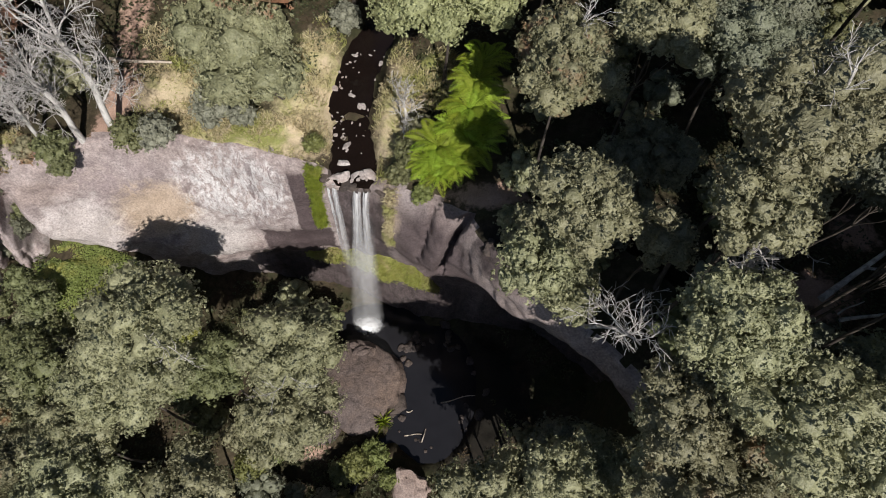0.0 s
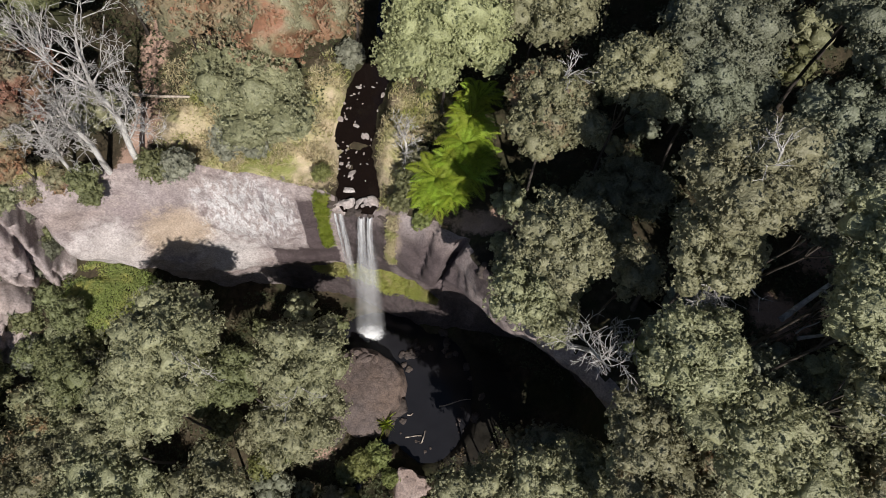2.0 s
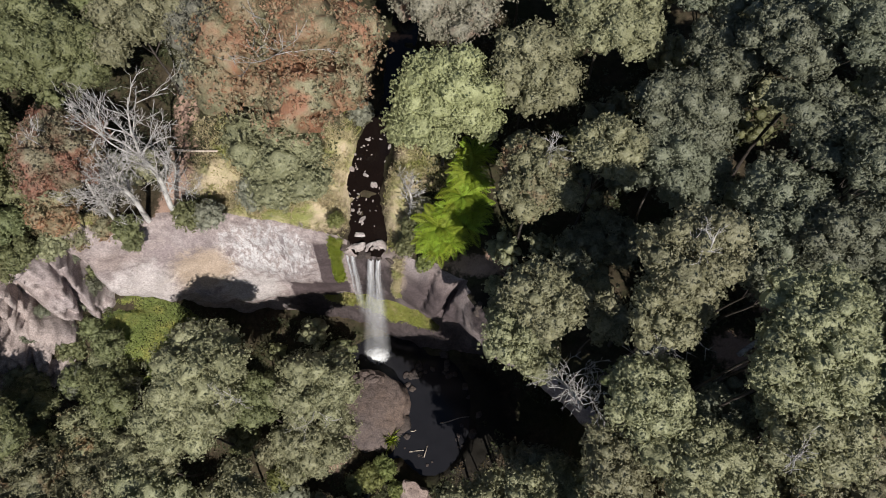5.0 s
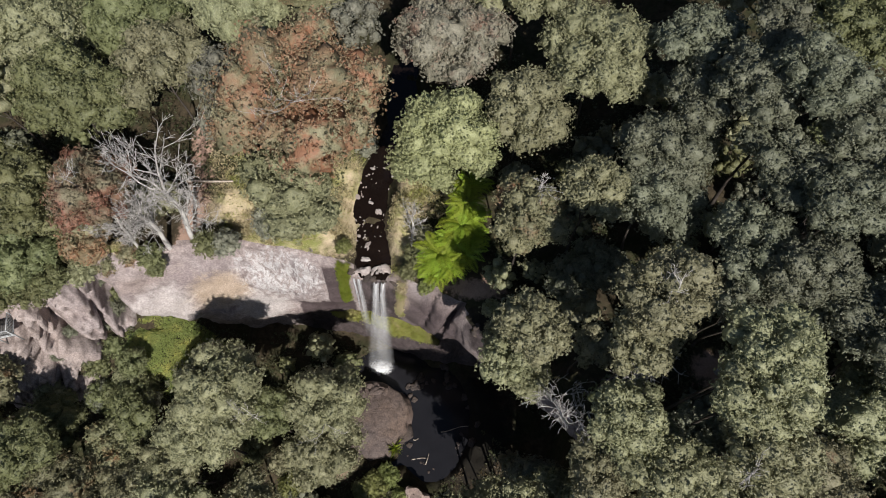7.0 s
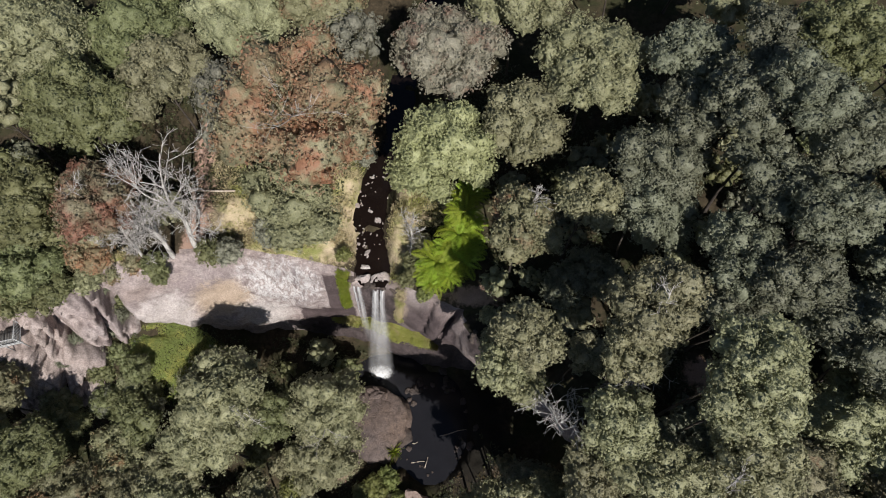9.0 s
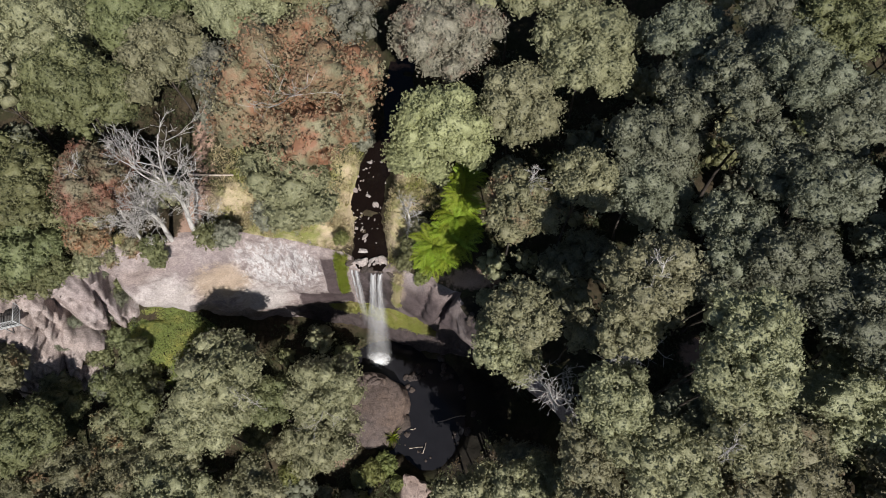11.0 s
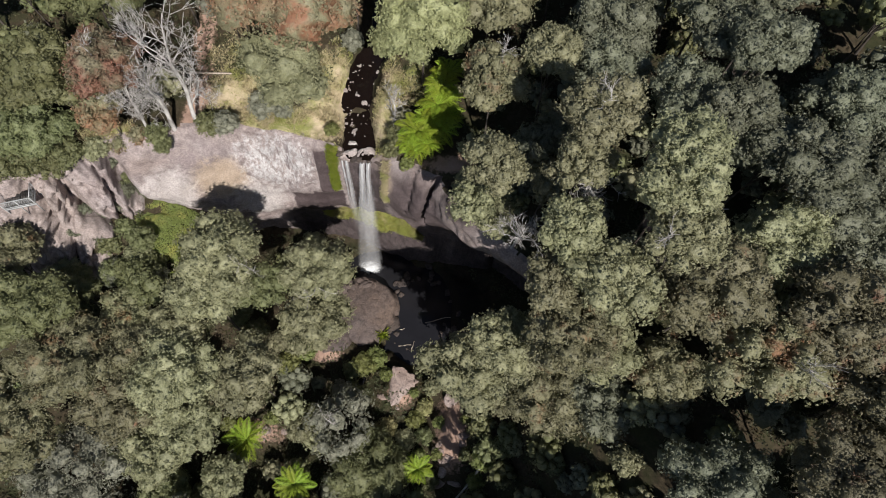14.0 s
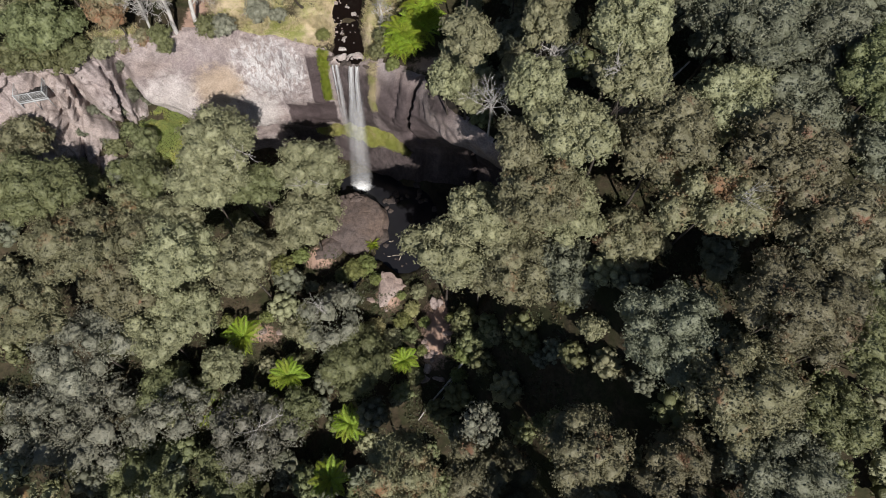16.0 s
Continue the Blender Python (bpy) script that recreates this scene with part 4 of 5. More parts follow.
def grow(start, way, length, radius, depth, rng, out, spread=0.6, twist=0.3, sides=5):
    """Bare limbs, forking into ever finer twigs."""
    n = 5
    pts = [np.asarray(start, float)]
    d = np.asarray(way, float)
    for _ in range(n):
        d = d + rng.normal(size=3) * twist * 0.35 + np.array([0, 0, 0.03])
        d /= np.linalg.norm(d)
        pts.append(pts[-1] + d * length / n)
    end = max(radius * 0.5, 0.012)
    out.append(tube(pts, np.linspace(radius, end, n + 1), sides if depth > 1 else 3))
    if depth:
        for _ in range(rng.randint(3, 5)):
            s = rng.randint(1, n + 1)
            w = d + rng.normal(size=3) * spread
            w /= np.linalg.norm(w)
            grow(pts[s], w, length * rng.uniform(0.5, 0.75), max(radius * 0.5, 0.014), depth - 1, rng, out, spread, twist, sides)


WORDS = {
    "olive": ("gum_tree", "olive-green gum tree with a lumpy rounded crown", "tree"),
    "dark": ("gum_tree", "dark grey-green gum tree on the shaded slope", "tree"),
    "grey": ("wattle_tree", "grey-green wattle with a loose open crown", "tree"),
    "deep": ("gum_tree", "dull olive gum tree with a dense rounded crown", "tree"),
    "green": ("forest_tree", "dense leafy green forest tree", "tree"),
    "bright": ("gum_tree", "pale yellow-green gum with a broad round crown", "tree"),
    "lush": ("shrub", "bright green leafy shrub in the sun", "shrub"),
    "rust": ("gum_tree", "gum tree with rust-brown dying foliage", "tree"),
    "rustgrey": ("gum_tree", "grey-green gum with reddish patches", "tree"),
    "rusttip": ("gum_tree", "olive gum tree with rust-coloured tips", "tree"),
    "oliveyellow": ("gum_tree", "yellowish olive gum leaning over the boulder", "tree"),
}
BARE_LIMBS = {(12.8, 14.8): (-0.3, -0.9, 2.6), (-19.6, 10.0): (2.6, -1.6, 1.6), (-10.7, 11.0): (0.6, -3.2, 1.4), (17.8, 6.8): (-1.6, -1.6, 1.8), (-7.6, -2.6): (-0.4, -0.6, 3.6), (-15.0, -16.7): (1.8, 0.8, 4.2), (25.9, 1.3): (1.0, -1.6, 3.2), (-14.0, 31.7): (1.4, -4.4, 4.6), (5.3, 23.4): (0.4, 1.0, 2.4), (-29.6, 22.6): (0.6, -1.2, 3.2)}
SEED = [0]
SPOTS = []


def tree(x, y, z, r, kind, dense=1.0, ground=None, thin=None, words=None):
    """A tree whose crown, of radius r, has its middle at x, y, z; its trunk goes down to the ground."""
    SEED[0] += 1
    k = SEED[0]
    rng = np.random.RandomState(k)
    cls = min((1.3, 1.9, 2.6, 3.3, 4.0, 5.2, 6.6), key=lambda c: abs(c - r))
    thin = kind == "grey" if thin is None else thin
    me, lobes = crown_mesh(cls, kind, k % 3, dense, thin)
    g = land_at(x, y) if ground is None else ground
    g = min(g, z - 0.6 * r)
    name, label, cat = words or WORDS[kind]
    # a tree that hangs over the gorge roots a little back from the brink
    bx, by = x, y
    s0, u0 = beyond_rim(np.array([x]), np.array([y]))
    if ground is None and 0 <= s0[0] < 4.5 and z > 26:
        p, n = rim_at(u0)
        bx, by = p[0] - n[0] * 1.2
        g = upper_at(bx, by)
    if (x, y) == (-13.5, 24.6):  # leans out of the thicket behind it
        by = y + 3.2
        g = upper_at(bx, by)
    ob = thing(name, label, cat, pose(bx, by, g - 0.2), "forest trees" if cat == "tree" else "shrubs")
    turn = rng.uniform(0, 360)
    s = r / cls
    h = z - g + 0.2
    part("crown", me, ob, m=Matrix.Translation((x - bx, y - by, h)) @ pose(0, 0, 0, 0, 0, turn) @ Matrix.Diagonal((s, s, s, 1)))
    turned = [((pose(0, 0, 0, 0, 0, turn) @ Vector(c)) * s, lr * s) for c, lr in lobes]
    lean = (bx - x, by - y)
    part("trunk", trunk_mesh(h, r, turned, rng, M_BARK, 1.0, lean), ob, m=Matrix.Translation((x - bx, y - by, h)))
    if (x, y) in BARE_LIMBS:
        end = np.array(BARE_LIMBS[(x, y)])
        pieces = []
        grow(end * 0.35, end / np.linalg.norm(end), np.linalg.norm(end) * 0.7, 0.06, 3, rng, pieces)
        part("dead_limb", mesh_of("dead_limb", *join(pieces), M_DEAD, True), ob, "bleached bare limb", Matrix.Translation((x - bx, y - by, h)))
    SPOTS.append((x, y, r))
    return ob


PLATEAU_WEST = [
    (-14.0, 31.7, 34.8, 7.3, "rust"), (-19.5, 31.5, 36.5, 2.6, "grey"), (-19.6, 29.6, 34.2, 2.2, "grey"), (-9.8, 37.1, 37.5, 2.5, "grey"), (-2.4, 40.2, 33.7, 4.5, "rustgrey"),
    (-29.6, 22.6, 32.0, 3.2, "rust"), (-31.0, 19.9, 28.2, 2.2, "rust"), (-13.5, 24.6, 31.0, 3.9, "olive"), (-32.2, 29.8, 34.5, 4.2, "green"),
    (-35.6, 22.0, 30.8, 3.8, "green"), (-26.4, 34.1, 34.5, 3.7, "olive"), (-37.0, 35.1, 35.4, 4.3, "olive"), (-29.6, 39.1, 34.4, 4.3, "green"), (-37.6, 17.6, 27.3, 3.4, "green"), (-15.0, 43.5, 36.5, 4.6, "rusttip"),
    (-21.0, 40.0, 36.0, 3.8, "olive"), (3.6, 45.0, 36.5, 4.2, "olive"),
]
PLATEAU_EAST = [
    (-1.9, 30.3, 32.7, 4.3, "bright"), (4.7, 33.5, 33.6, 3.4, "olive"), (10.6, 38.4, 35.4, 4.2, "olive"), (15.3, 29.0, 35.4, 3.1, "dark"), (15.1, 25.8, 33.7, 3.0, "dark"),
    (10.1, 25.1, 35.3, 2.4, "olive"), (5.3, 23.4, 34.0, 2.8, "rusttip"), (12.8, 14.8, 41.1, 2.8, "olive"), (12.0, 12.4, 38.4, 2.1, "olive"), (17.8, 11.3, 42.6, 2.4, "olive"), (17.2, 9.0, 41.6, 2.4, "olive"), (17.8, 6.8, 40.2, 2.5, "olive"),
    (6.0, 14.1, 34.6, 2.3, "olive"), (4.4, 12.6, 31.0, 1.9, "olive"), (11.5, 8.5, 36.2, 2.3, "olive"),
]
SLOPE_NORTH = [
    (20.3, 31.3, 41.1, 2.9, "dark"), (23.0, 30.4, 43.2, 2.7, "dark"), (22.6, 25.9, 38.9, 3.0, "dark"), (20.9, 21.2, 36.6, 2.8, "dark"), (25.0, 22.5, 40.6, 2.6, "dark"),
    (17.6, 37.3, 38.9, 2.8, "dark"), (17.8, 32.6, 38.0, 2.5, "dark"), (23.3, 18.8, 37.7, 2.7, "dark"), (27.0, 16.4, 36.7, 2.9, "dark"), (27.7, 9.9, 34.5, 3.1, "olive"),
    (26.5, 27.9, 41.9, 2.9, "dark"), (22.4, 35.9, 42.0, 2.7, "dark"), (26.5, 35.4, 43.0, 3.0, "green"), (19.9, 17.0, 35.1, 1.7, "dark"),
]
SLOPE_SOUTH = [
    (14.8, 4.7, 35.4, 3.0, "olive"), (8.3, 3.4, 24.1, 2.7, "olive"), (13.1, 2.5, 29.2, 3.2, "deep"), (5.7, 1.9, 17.2, 3.9, "olive"), (13.4, 0.6, 19.0, 4.0, "deep"),
    (22.0, 5.4, 35.0, 3.6, "deep"), (25.9, 1.3, 33.1, 3.8, "rusttip"), (30.8, 4.1, 35.2, 3.8, "deep"), (24.9, -8.4, 27.0, 4.1, "dark"), (31.8, -6.6, 32.1, 4.0, "deep"),
    (28.7, -12.4, 28.6, 3.9, "deep"), (18.9, -17.3, 21.2, 3.4, "deep"), (10.3, -14.5, 13.6, 1.9, "grey"), (3.3, -20.2, 10.3, 4.2, "rusttip"), (11.9, -19.4, 10.4, 4.2, "deep"),
    (25.6, -18.3, 22.0, 3.5, "deep"), (32.8, -17.4, 25.0, 3.7, "dark"), (36.1, -13.6, 27.7, 2.7, "green"), (36.8, -8.1, 31.5, 3.2, "green"),
]
# Southern row, inner fillers and last two: trees added, mostly unseen, for shade.
SLOPE_FAR_AND_SHADE = [(22.0, -24.5, 22.5, 4.2, "deep"), (28.4, -26.0, 24.5, 4.3, "dark"), (15.6, -25.2, 14.0, 4.2, "deep"), (33.6, -24.6, 26.0, 4.0, "dark"), (10.6, 3.2, 21.0, 3.0, "olive"), (9.6, 0.8, 16.0, 3.0, "deep"), (16.2, 3.4, 25.5, 3.2, "olive"), (9.0, 5.6, 18.5, 2.3, "dark"), (12.4, 5.6, 28.0, 2.6, "olive"), (17.6, -0.4, 21.0, 3.0, "dark"), (34.5, -0.4, 33.4, 3.7, "deep"), (37.9, 11.7, 36.8, 3.2, "green"), (33.4, 10.6, 34.0, 3.4, "dark"), (35.6, 16.4, 35.6, 3.3, "dark"), (40.6, 5.6, 34.6, 3.5, "dark"), (42.4, 15.0, 36.0, 3.4, "green"), (33.0, 20.6, 36.6, 3.2, "dark"), (28.8, 14.4, 37.6, 3.4, "dark"), (22.4, 1.6, 24.6, 2.8, "rusttip"), (23.6, -2.2, 13.3, 1.3, "grey"), (6.2, 3.0, 10.0, 2.4, "dark"), (9.0, 4.0, 10.6, 3.0, "dark")]
RIM_EAST = [(10.5, 13.9, 32.1, 1.6, "olive"), (6.1, 12.1, 29.8, 2.0, "olive"), (4.2, 14.8, 30.2, 1.4, "olive"), (12.1, 22.4, 27.8, 2.3, "dark"), (9.5, 20.7, 28.0, 1.9, "dark"), (17.2, 7.8, 31.7, 2.3, "dark"), (10.9, 5.7, 31.8, 2.1, "olive"), (20.8, 17.2, 34.9, 2.1, "dark"), (19.4, 12.1, 37.2, 1.6, "dark")]
GORGE_WEST = [
    (-23.1, -1.0, 15.6, 4.0, "olive"), (-16.3, -0.1, 13.7, 3.7, "olive"), (-32.5, -10.4, 10.7, 5.4, "grey"), (-19.6, 10.0, 20.8, 4.0, "olive"), (-20.8, 6.4, 18.2, 3.6, "olive"),
    (-10.7, 11.0, 16.5, 3.5, "olive"), (-11.2, 6.9, 11.9, 3.7, "olive"), (-17.0, 9.5, 13.6, 2.9, "green"), (-37.0, 2.9, 20.1, 4.2, "green"), (-7.6, -2.6, 5.0, 4.0, "grey"),
    (-15.0, -16.7, 2.6, 5.0, "grey"), (-32.1, -17.3, 1.7, 6.4, "grey"), (-30.0, 4.7, 14.6, 2.9, "rusttip"), (-33.3, -1.0, 16.9, 4.4, "deep"), (-24.3, 3.3, 15.6, 2.9, "olive"),
]
GORGE_SOUTH = [
    (-23.1, -15.2, 4.6, 3.5, "grey"), (-28.3, 0.8, 15.2, 3.4, "deep"), (-29.3, 8.0, 15.0, 2.5, "green"), (-25.6, -8.2, 10.0, 3.3, "olive"), (-19.8, -9.6, 3.6, 2.5, "olive"), (-10.6, -13.6, 1.6, 2.6, "green"),
    (-39.9, 7.8, 20.6, 3.3, "deep"), (-36.9, -7.2, 14.1, 4.0, "deep"), (-22.9, -5.1, 10.1, 3.6, "olive"), (-28.8, -3.5, 14.1, 3.8, "deep"), (-4.5, -7.1, 2.3, 4.0, "green"),
    (-38.0, -17.2, 3.0, 5.4, "grey"), (-26.0, -12.6, 2.1, 3.4, "green"), (-36.1, 6.8, 14.7, 2.6, "green"), (-30.3, 10.3, 13.5, 2.6, "green"), (-27.1, -21.9, -0.8, 4.6, "green"), (-17.0, -21.6, -0.2, 3.8, "green"),
]
for row in PLATEAU_WEST + PLATEAU_EAST + RIM_EAST + SLOPE_NORTH + SLOPE_SOUTH + SLOPE_FAR_AND_SHADE + GORGE_WEST + GORGE_SOUTH:
    tree(*row[:3], row[3] * (1.10 if row[0] < -6 and row[1] < 14 else 1.24 if row[0] > 14 and row[1] > 8 else 1.17), row[4])

# sunlit shrubs on the ledge under the cliff, by the creek and by the pool
SHRUBS = [(-33.4, 17.6, 17.8, 1.5, "green"), (-29.9, 12.6, 16.6, 1.6, "green"), (-31.0, 9.8, 14.6, 1.9, "green"), (-28.4, 9.0, 14.2, 1.8, "dark"), (-33.6, 9.6, 13.6, 1.8, "dark"), (-35.0, 13.4, 15.6, 1.4, "dark"), (-32.8, 14.2, 15.4, 1.5, "green"), (-33.4, 16.2, 17.2, 1.4, "dark"), (-32.9, 17.4, 18.0, 1.1, "dark"), (-34.0, 12.2, 15.2, 1.5, "green"), (-31.0, 11.6, 14.6, 1.7, "olive"), (-33.2, 9.6, 14.0, 1.7, "green"), (-6.6, 4.9, 1.9, 1.8, "lush"), (-8.1, 4.0, 1.6, 1.5, "green"),
          (-22.4, 22.3, 24.9, 1.4, "green"), (-20.7, 22.2, 25.0, 1.5, "grey"), (-27.0, 20.3, 25.0, 1.5, "green"), (-26.4, 19.6, 24.2, 1.0, "green"), (-17.3, 24.3, 25.4, 1.7, "grey"), (-15.2, 24.3, 25.2, 1.2, "grey")]
CREEK_SHRUBS = [(3.1, -1.0, 3.0, 0.8, "lush"), (6.3, -0.4, 3.0, 0.8, "lush"), (6.4, -4.4, 2.6, 0.9, "green"), (3.2, -4.6, 2.4, 0.8, "lush"), (-0.2, 2.0, 2.6, 0.7, "lush"), (-3.6, 4.0, 2.0, 1.2, "lush"), (-5.2, 6.0, 1.6, 1.4, "lush"), (-16.4, -2.6, 2.0, 1.0, "lush"), (-21.4, -3.6, 2.0, 1.1, "lush"), (-3.6, 23.3, 24.0, 1.3, "green"), (-4.1, 22.0, 23.4, 1.1, "green"), (-2.5, 20.9, 22.7, 1.0, "lush"), (-10.6, 23.9, 23.2, 0.8, "lush"), (-3.0, 25.4, 24.2, 1.1, "olive"), (-13.3, 5.2, 4.2, 1.4, "lush"), (-15.2, 3.6, 4.0, 1.5, "lush"),
                (-0.6, -3.2, 2.4, 1.6, "olive"), (1.4, 0.6, 3.4, 1.3, "oliveyellow"), (0.2, -0.8, 2.2, 1.2, "lush"), (1.6, -2.6, 1.9, 1.2, "green"), (1.0, -5.0, 1.6, 1.4, "lush"), (2.6, -7.4, 0.8, 1.3, "green"), (7.6, -1.6, 2.4, 1.2, "green"), (8.0, -7.2, 1.2, 1.3, "lush"), (11.6, -3.4, 3.0, 1.2, "olive"), (15.4, -5.2, 3.6, 1.4, "green"), (18.0, -2.4, 4.4, 1.5, "green"), (20.4, -5.2, 5.2, 1.5, "olive"), (2.0, 3.0, 2.6, 1.2, "olive"), (8.6, -4.6, 4.6, 1.7, "lush"), (10.6, -3.4, 5.0, 1.5, "green"), (-9.6, 34.0, 25.4, 1.4, "grey"), (5.6, 16.9, 24.6, 1.3, "olive"), (7.6, 13.6, 24.5, 1.2, "green"), (9.6, 17.9, 25.4, 1.5, "dark"), (3.6, 18.8, 24.2, 1.1, "olive")]
RIM_SHRUBS = [(-20.0, 7.1, 4.0, 1.8, "green"), (-16.7, 6.0, 4.0, 1.8, "olive"), (-22.1, 8.7, 5.0, 1.7, "green"), (-28.9, 11.9, 9.0, 1.8, "green"), (-32.3, 9.6, 9.0, 2.1, "green"), (-32.2, 5.8, 9.0, 2.1, "dark"), (-20.3, 11.2, 5.0, 1.7, "green"),
              (-37.9, 15.6, 25.2, 2.0, "green"), (-34.9, 17.2, 25.0, 1.8, "green"), (-36.4, 16.0, 24.4, 1.5, "green"), (-33.0, 18.4, 24.3, 1.5, "olive"), (-40.2, 15.0, 25.6, 2.0, "green"), (-31.2, 19.5, 24.0, 1.1, "rusttip"), (-29.4, 20.6, 24.2, 1.2, "rust"), (-37.6, 8.8, 14.6, 1.8, "olive"),
              (-11.2, -2.0, 2.6, 1.7, "green"), (-8.8, 1.2, 2.4, 1.5, "grey"), (-13.0, -3.6, 2.2, 1.6, "olive"), (-3.2, -2.2, 2.6, 1.5, "oliveyellow"), (-1.6, -5.4, 2.0, 1.5, "olive")]
for u, q, r, kind in ((RIM_LEN[5] + 0.1, 0.12, 0.7, "dark"), (RIM_LEN[5] + 0.5, 0.35, 0.9, "dark"), (RIM_LEN[5] + 1.0, 0.55, 1.2, "green"), (RIM_LEN[5] + 1.6, 0.75, 1.3, "dark"), (RIM_LEN[4] + 1.2, 0.5, 0.7, "dark"), (RIM_LEN[4] + 1.9, 0.68, 1.0, "dark"), (RIM_LEN[4] + 2.6, 0.85, 1.3, "green"), (RIM_LEN[3] + 3.6, 0.6, 0.7, "dark")):
    p = cliff_point(np.array([u]), np.array([q]))[0]
    RIM_SHRUBS.append((float(p[0]), float(p[1]) - 0.4, float(p[2]) + 0.2, r, kind))
for row in SHRUBS + CREEK_SHRUBS + RIM_SHRUBS:
    if row[0] > -4 and row[1] < 8:  # on the open bank they root where the ground is
        row = (*row[:2], land_at(*row[:2]) + 0.7 * row[3], *row[3:])
    tree(*row, dense=1.1, ground=row[2] - 0.75 * row[3], thin=False, words=("shrub", "sunlit leafy shrub on a ledge or bank", "shrub"))


def forest_beyond():
    """The woods that go on round the gorge, out of the same trees."""
    rng = np.random.RandomState(77)
    kinds = ["olive", "dark", "green", "olive", "grey", "rusttip"]
    gx, gy = np.meshgrid(np.arange(-78, 80, 6.4), np.arange(-54, 86, 6.4))
    for x, y in zip(gx.ravel(), gy.ravel()):
        x, y = x + rng.uniform(-2.2, 2.2), y + rng.uniform(-2.2, 2.2)
        r = rng.uniform(2.9, 4.5)
        inside = -27 < x < 30 and -22 < y < 36 or abs(float(beyond_rim(np.array([x]), np.array([y]))[0][0])) < 6 and -44 < x < 0
        if abs(x) > 40 + 0.30 * max(0, y) or y < -36 or y > 62 or inside or any(math.hypot(x - a, y - b) < 0.68 * (r + c) for a, b, c in SPOTS):
            continue
        if abs(creek_off(x, y)) < 3 and y > 20:
            continue
        g = land_at(x, y)
        h = rng.uniform(9, 13)
        kind = kinds[rng.randint(len(kinds))] if x < 12 else kinds[rng.randint(3)]
        tree(x, y, g + h, r, kind, 0.45, g, None, ("forest_tree", "leafy tree in the dense woods round the gorge", "tree"))


forest_beyond()


def understorey():
    """Low dark trees and shrubs that fill the floor between the tall trunks."""
    rng = np.random.RandomState(91)
    gx, gy = np.meshgrid(np.arange(-44, 50, 3.5), np.arange(-26, 42, 3.5))
    for x, y in zip(gx.ravel(), gy.ravel()):
        x, y = x + rng.uniform(-1.6, 1.6), y + rng.uniform(-1.6, 1.6)
        s = float(beyond_rim(np.array([x]), np.array([y]))[0][0])
        if y > 20 and -24 < x < 3.5 or abs(creek_off(x, y)) < 3.5 and y > 19 or abs(s) < 2.5 and x < 16:
            continue
        if s > 0 and (math.hypot((x + 3) / 10, (y - 12) / 9) < 1 or -6 < x < 8 and -9 < y < 8 or x < -22 and y > 9):
            continue
        if math.hypot(x - 24.0, y - 16.2) < 5.2 or math.hypot((x + 18.8) / 3.6, (y + 4.4) / 2.4) < 1:
            continue
        if any(math.hypot(x - a, y - b) < (0.4 if s < 0 and x > 2 else 0.52 if y < 2 else 0.7) * c for a, b, c in SPOTS):
            continue
        r = rng.uniform(1.2, 2.3)
        tree(x, y, land_at(x, y) + r * rng.uniform(0.7, 1.6), r, ("dark", "green", "olive")[rng.randint(3)], 0.45, None, False, ("shrub", "low leafy understorey shrub between the trees", "shrub"))


understorey()


# ---- dead trees ----
def dead_tree(x, y, z, way, height, radius, seed, label, depth=4, mat=None, name="dead_tree", bare=0.6, reach=None):
    rng = np.random.RandomState(seed)
    pieces = []
    way = np.asarray(way, float) / np.linalg.norm(way)
    line = bent((0, 0, -0.4), way * height * bare, 8, 0.15, rng)
    trunk = [tube(line, np.linspace(radius, radius * 0.6, 8), 8)]
    for k in range(7):
        at = line[min(3 + k, 7)] if bare < 0.7 else line[-1 - k // 3]
        w = way + rng.normal(size=3) * 0.5
        grow(at, w / np.linalg.norm(w), (reach or height * 0.22) * rng.uniform(0.75, 1.25), radius * 0.3, depth - 1, rng, pieces)
    grow(line[-1], way, (reach or height * 0.22) * 1.25, radius * 0.5, depth - 1, rng, pieces)
    ob = thing(name, label, "dead tree", pose(x, y, z))
    part("trunk", mesh_of("trunk", *join(trunk), mat or M_DEAD, True), ob)
    part("branchwork", mesh_of("branchwork", *join(pieces), mat or M_DEAD, True), ob)


dead_tree(-26.0, 21.7, land_at(-26.0, 22.2), (-0.02, 0.03, 1), 9.5, 0.25, 3, "bleached broken dead gum trunk at the cliff edge", 5)
dead_tree(-23.7, 22.4, land_at(-23.7, 22.9), (0.05, 0.05, 1), 14.5, 0.26, 8, "tall bleached dead gum with a mass of bare twigs", 5)
dead_tree(-28.2, 21.0, land_at(-28.2, 21.4), (0.02, 0.05, 1), 8.0, 0.16, 12, "grey dead tree tangled among rust-brown foliage", 5)
dead_tree(-4.1, 25.4, land_at(-4.1, 25.4), (-0.05, 0.25, 1), 5.0, 0.13, 21, "small bare dead shrub beside the creek", 4)
dead_tree(8.6, 12.6, upper_at(8.6, 12.6), (-0.04, -0.39, 1), 12.5, 0.13, 25, "thin dead tree with bare white branches leaning over the gorge", 4, bare=0.85, reach=1.8)
dead_tree(14.6, 12.4, upper_at(14.6, 12.4), (-0.16, -0.06, 1), 15.0, 0.2, 29, "dead tree with bare white limbs under a gum", 4, bare=0.75, reach=1.7)


